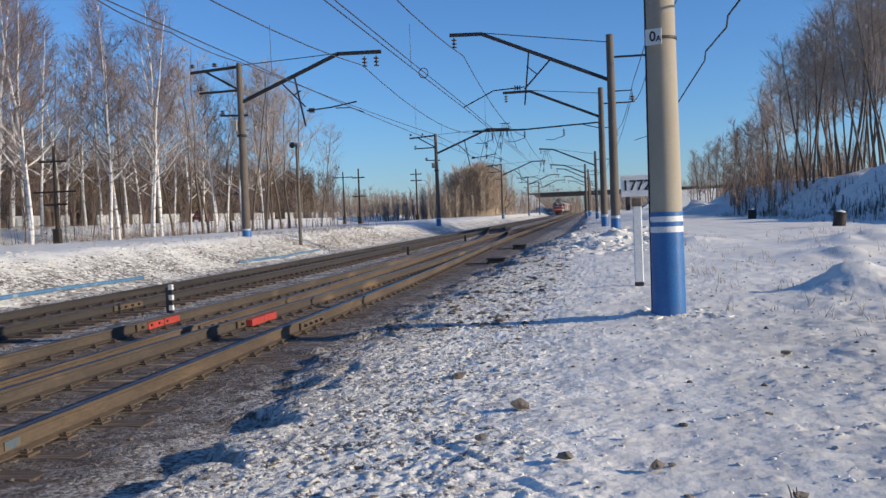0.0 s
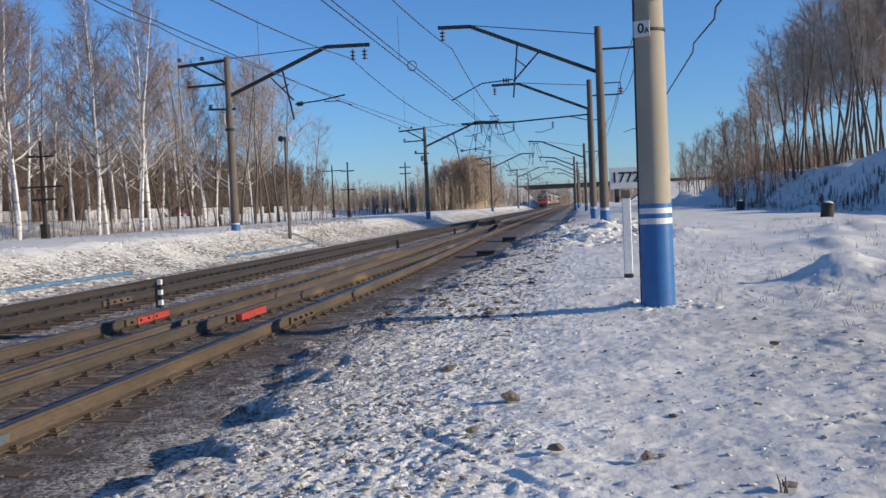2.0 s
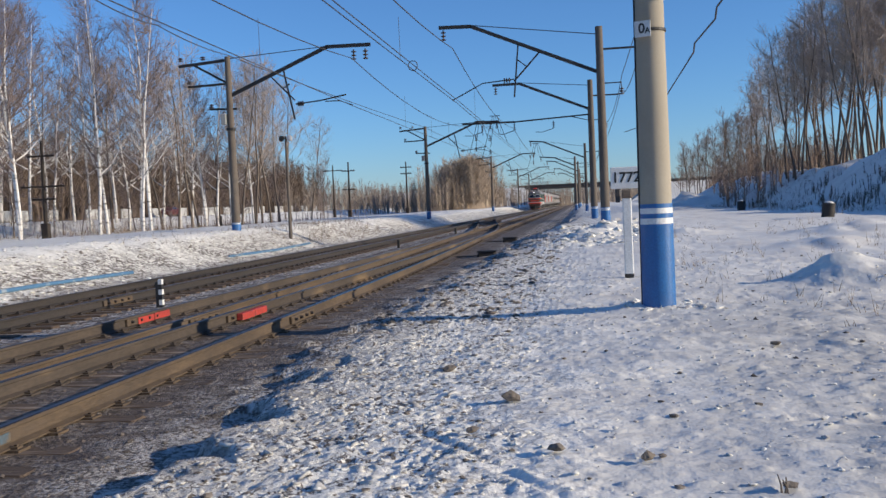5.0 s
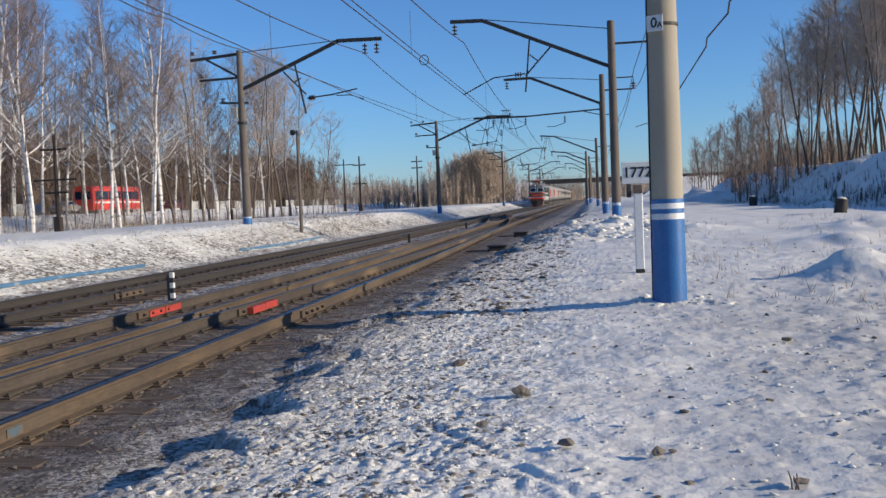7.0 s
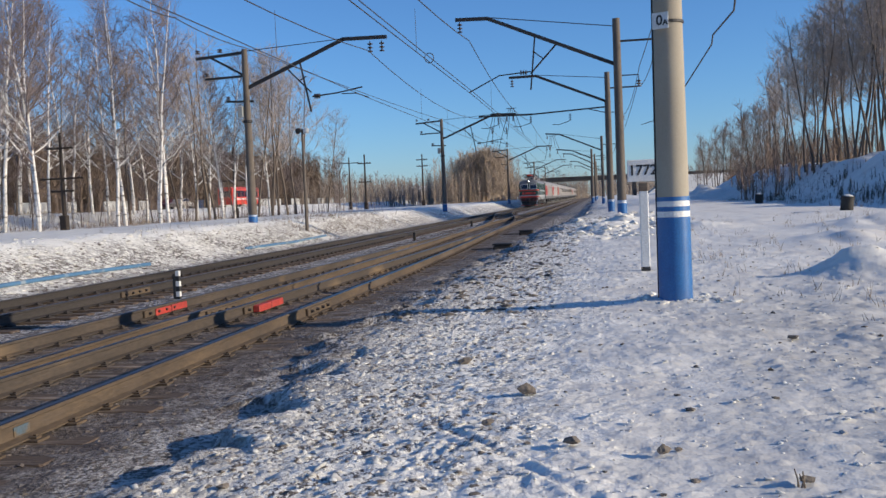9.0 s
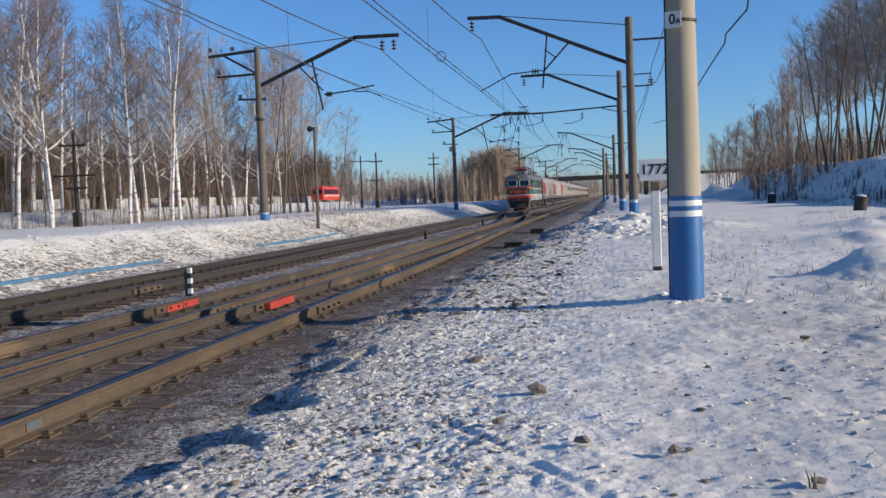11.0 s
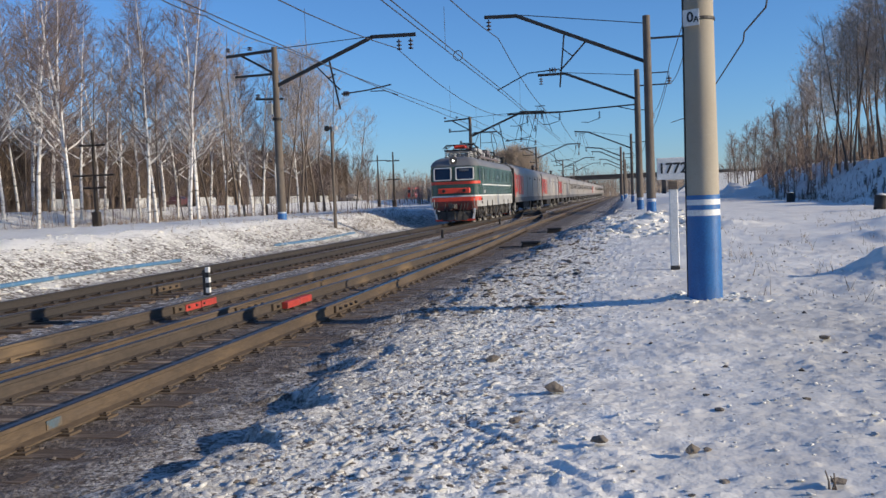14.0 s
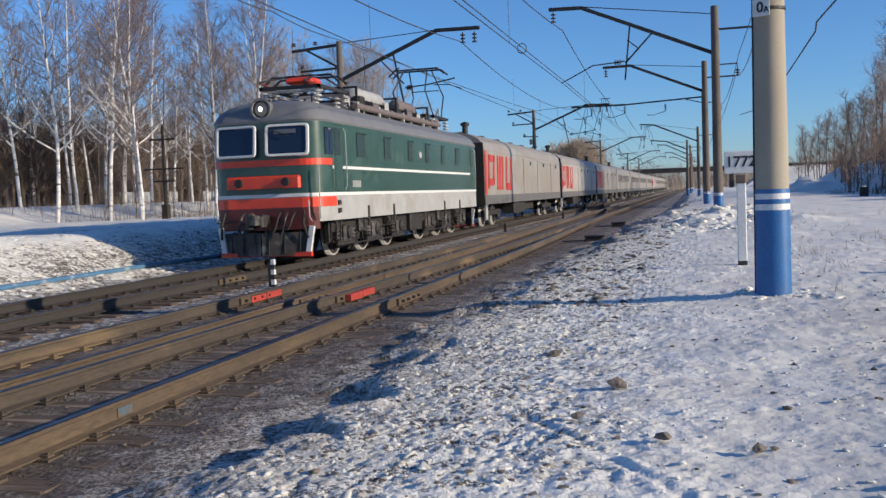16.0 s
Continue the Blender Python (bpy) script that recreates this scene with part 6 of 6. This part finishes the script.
def scatter(n, x0, x1, y0, y1, s0, s1, seed, bias=1.0):
    r = random.Random(seed)
    return [(x0 + (x1 - x0) * r.random(), y0 + (y1 - y0) * r.random() ** bias, s0 + (s1 - s0) * r.random() ** 3) for i in range(n)]


lumps("snow_lumps", "broken lumps of dirty snow by the tracks", M_SNOW, scatter(3000, -2.5, -0.3, 3.2, 26, 0.006, 0.040, 1, 1.5), 11, 0.4, 0.35, False)
lumps("snow_crumbs", "small snow crumbs on the path", M_SNOW, scatter(5200, -1.2, 7.5, 3.4, 22, 0.004, 0.024, 2, 1.35), 12, 0.6, 0.25, False)
def shards(name, label, mat, spots, seed):
    """Thin broken crusts of snow, tilted every way."""
    r = random.Random(seed)
    g = Geo()
    for x, y, s in spots:
        m = Matrix.Translation((x, y, ground_z(x, y) - s * 0.02)) @ Euler((r.gauss(0, 0.22), r.gauss(0, 0.22), r.uniform(0, 6.28))).to_matrix().to_4x4()
        k = r.randint(5, 7)
        ring = [(s * r.uniform(0.5, 1.0) * math.cos(6.283 * i / k), s * r.uniform(0.25, 0.6) * math.sin(6.283 * i / k)) for i in range(k)]
        g.loft([[tuple(m @ Vector((px * q, py * q, pz * s))) for px, py in ring] for q, pz in ((1.0, -0.2), (1.0, 0.0), (0.7, 0.10))])
    tagged(new(name, g.mesh(name, mat, True)), label, "ground debris", kind="stuff")


shards("snow_crusts", "broken white snow crusts by the track edge", M_CRUST, [(x, y, s) for x, y, s in scatter(3400, -2.6, 0.5, 3.2, 22, 0.02, 0.085, 31, 1.5) if x < -0.9 + 1.1 * nz(x, y, 0.6, 50.0)], 32)
shards("snow_chips", "scattered snow chips on the trodden path", M_CRUST, scatter(2600, -0.8, 7.0, 3.3, 22, 0.008, 0.045, 33, 1.35), 34)
lumps("dirt_lumps", "frozen dirt lumps at the track edge", M_DIRT, scatter(3000, -3.6, -0.6, 3.2, 28, 0.005, 0.03, 3, 1.4), 13, 0.5, 0.35)
lumps("edge_clods", "dark frozen clods along the snow edge", M_DIRT, [(x + 1.9 * min(1.0, max(0.0, (y - 21.0) / 45.0)), y, s) for x, y, s in scatter(1500, -3.2, -0.8, 12, 52, 0.015, 0.085, 41, 1.2)] + scatter(110, -2.5, -0.9, 3.6, 13, 0.012, 0.04, 42, 1.3), 43, 0.5, 0.3)
lumps("dirt_crumbs", "dark crumbs scattered on snow", M_DIRT, scatter(560, -0.8, 7.0, 3.4, 24, 0.006, 0.034, 4, 1.3), 14, 0.7, 0.2)
lumps("ballast_stones", "crushed stone ballast between rails", M_STONE, scatter(7000, -12.4, -2.6, 5.5, 34, 0.010, 0.034, 5, 1.3), 15, 0.5, 0.4)
lumps("bank_lumps", "lumps of snow on the bank", M_SNOW, scatter(2400, -17.0, -12.6, 13, 60, 0.02, 0.11, 6, 1.2), 16, 0.5, 0.35, False)
lumps("bank_dirt", "dirt lumps on the snow bank", M_DIRT, scatter(2600, -15.3, -12.3, 13, 62, 0.015, 0.075, 7, 1.2), 17, 0.45, 0.35)
lumps("mound_dirt", "dark earth clods on the snowy mound", M_DIRT, [(x, y, s) for cx, cy, r in ((17.5, 54, 2.0), (16.0, 62, 1.5), (19.0, 50, 2.2), (17, 72, 2.2), (16.5, 85, 2.5), (20, 58, 2.0)) for x, y, s in [(rnd.gauss(cx, r * 0.5), rnd.gauss(cy, r), rnd.uniform(0.04, 0.14)) for k in range(16)]], 19, 0.5, 0.45)
lumps("drift_lumps", "heaped snow blocks beside the path", M_SNOW, scatter(300, -0.9, 2.6, 29, 42, 0.04, 0.24, 8) + scatter(70, 0.45, 1.7, 12.0, 13.1, 0.015, 0.08, 9), 18, 0.6, 0.3, False)
for x, y, s, label in ((-0.19, 5.35, 0.075, "brown half-buried brick lump on snow"), (0.30, 5.16, 0.07, "brown stone lump on snow"), (1.74, 9.1, 0.07, "dark stone lump on snow"), (-0.74, 5.9, 0.07, "dark frozen dirt lump"), (-0.56, 6.9, 0.10, "grey snow-dusted dirt lump"), (-1.25, 8.5, 0.11, "dark frozen dirt lump"), (0.92, 4.6, 0.05, "small dark stone on snow"), (3.4, 9.2, 0.07, "dark stone on snow")):
    g = Geo().clod((0, 0, 0.015), s * 0.72, random.Random(int(s * 1000 + x * 77)), 0, 0.75)
    ob = new("stone", g.mesh("stone", M_DIRT))
    ob.location = (x, y, ground_z(x, y) + 0.012)
    tagged(ob, label, "stone", "loose stones on the path")


def weed(x, y):
    t = thing("weed", "dark dry forked weed stalk standing in snow", "weed", at=pose(x, y, ground_z(x, y) - 0.01))
    for a, b in (((0, 0, 0), (-0.018, 0, 0.10)), ((0.012, 0, 0), (0.022, 0.01, 0.085)), ((0.03, 0, 0), (0.004, 0, 0.075))):
        part("stalk", Geo().tube([a, ((a[0] + b[0]) / 2 + 0.006, 0.004, b[2] / 2), b], 0.006, 6, r1=0.003), M_BARK, t)


weed(0.88, 4.57)


def grass(spots, seed):
    r = random.Random(seed)
    vs, fs = [], []
    for x, y, h in spots:
        z = ground_z(x, y, False)
        for k in range(4):
            spike(vs, fs, Vector((x + r.gauss(0, 0.04), y + r.gauss(0, 0.04), z - 0.02)), Vector((r.gauss(0, 0.3), r.gauss(0, 0.3), 1)).normalized(), h * r.uniform(0.5, 1.1), 0.005)
    me = bpy.data.meshes.new("dry_grass")
    me.from_pydata(vs, [], fs)
    me.materials.append(M_GRASS)
    tagged(new("dry_grass", me), "dry yellow grass stalks poking through snow", "dry grass", kind="stuff")


rg = random.Random(21)
grass([(rg.uniform(1.5, 10), rg.uniform(10, 40), rg.uniform(0.1, 0.35)) for i in range(240)] + [(rg.uniform(-17, -13), rg.uniform(30, 75), rg.uniform(0.15, 0.45)) for i in range(260)]
      + [(rg.uniform(11, 22), rg.uniform(44, 90), rg.uniform(0.2, 0.7)) for i in range(900)] + [(rg.uniform(-16.5, -13.4), rg.uniform(44, 66), rg.uniform(0.15, 0.4)) for i in range(420)] + [(rg.uniform(-60, -30), rg.uniform(60, 100), rg.uniform(0.3, 0.9)) for i in range(1800)], 5)

motions()
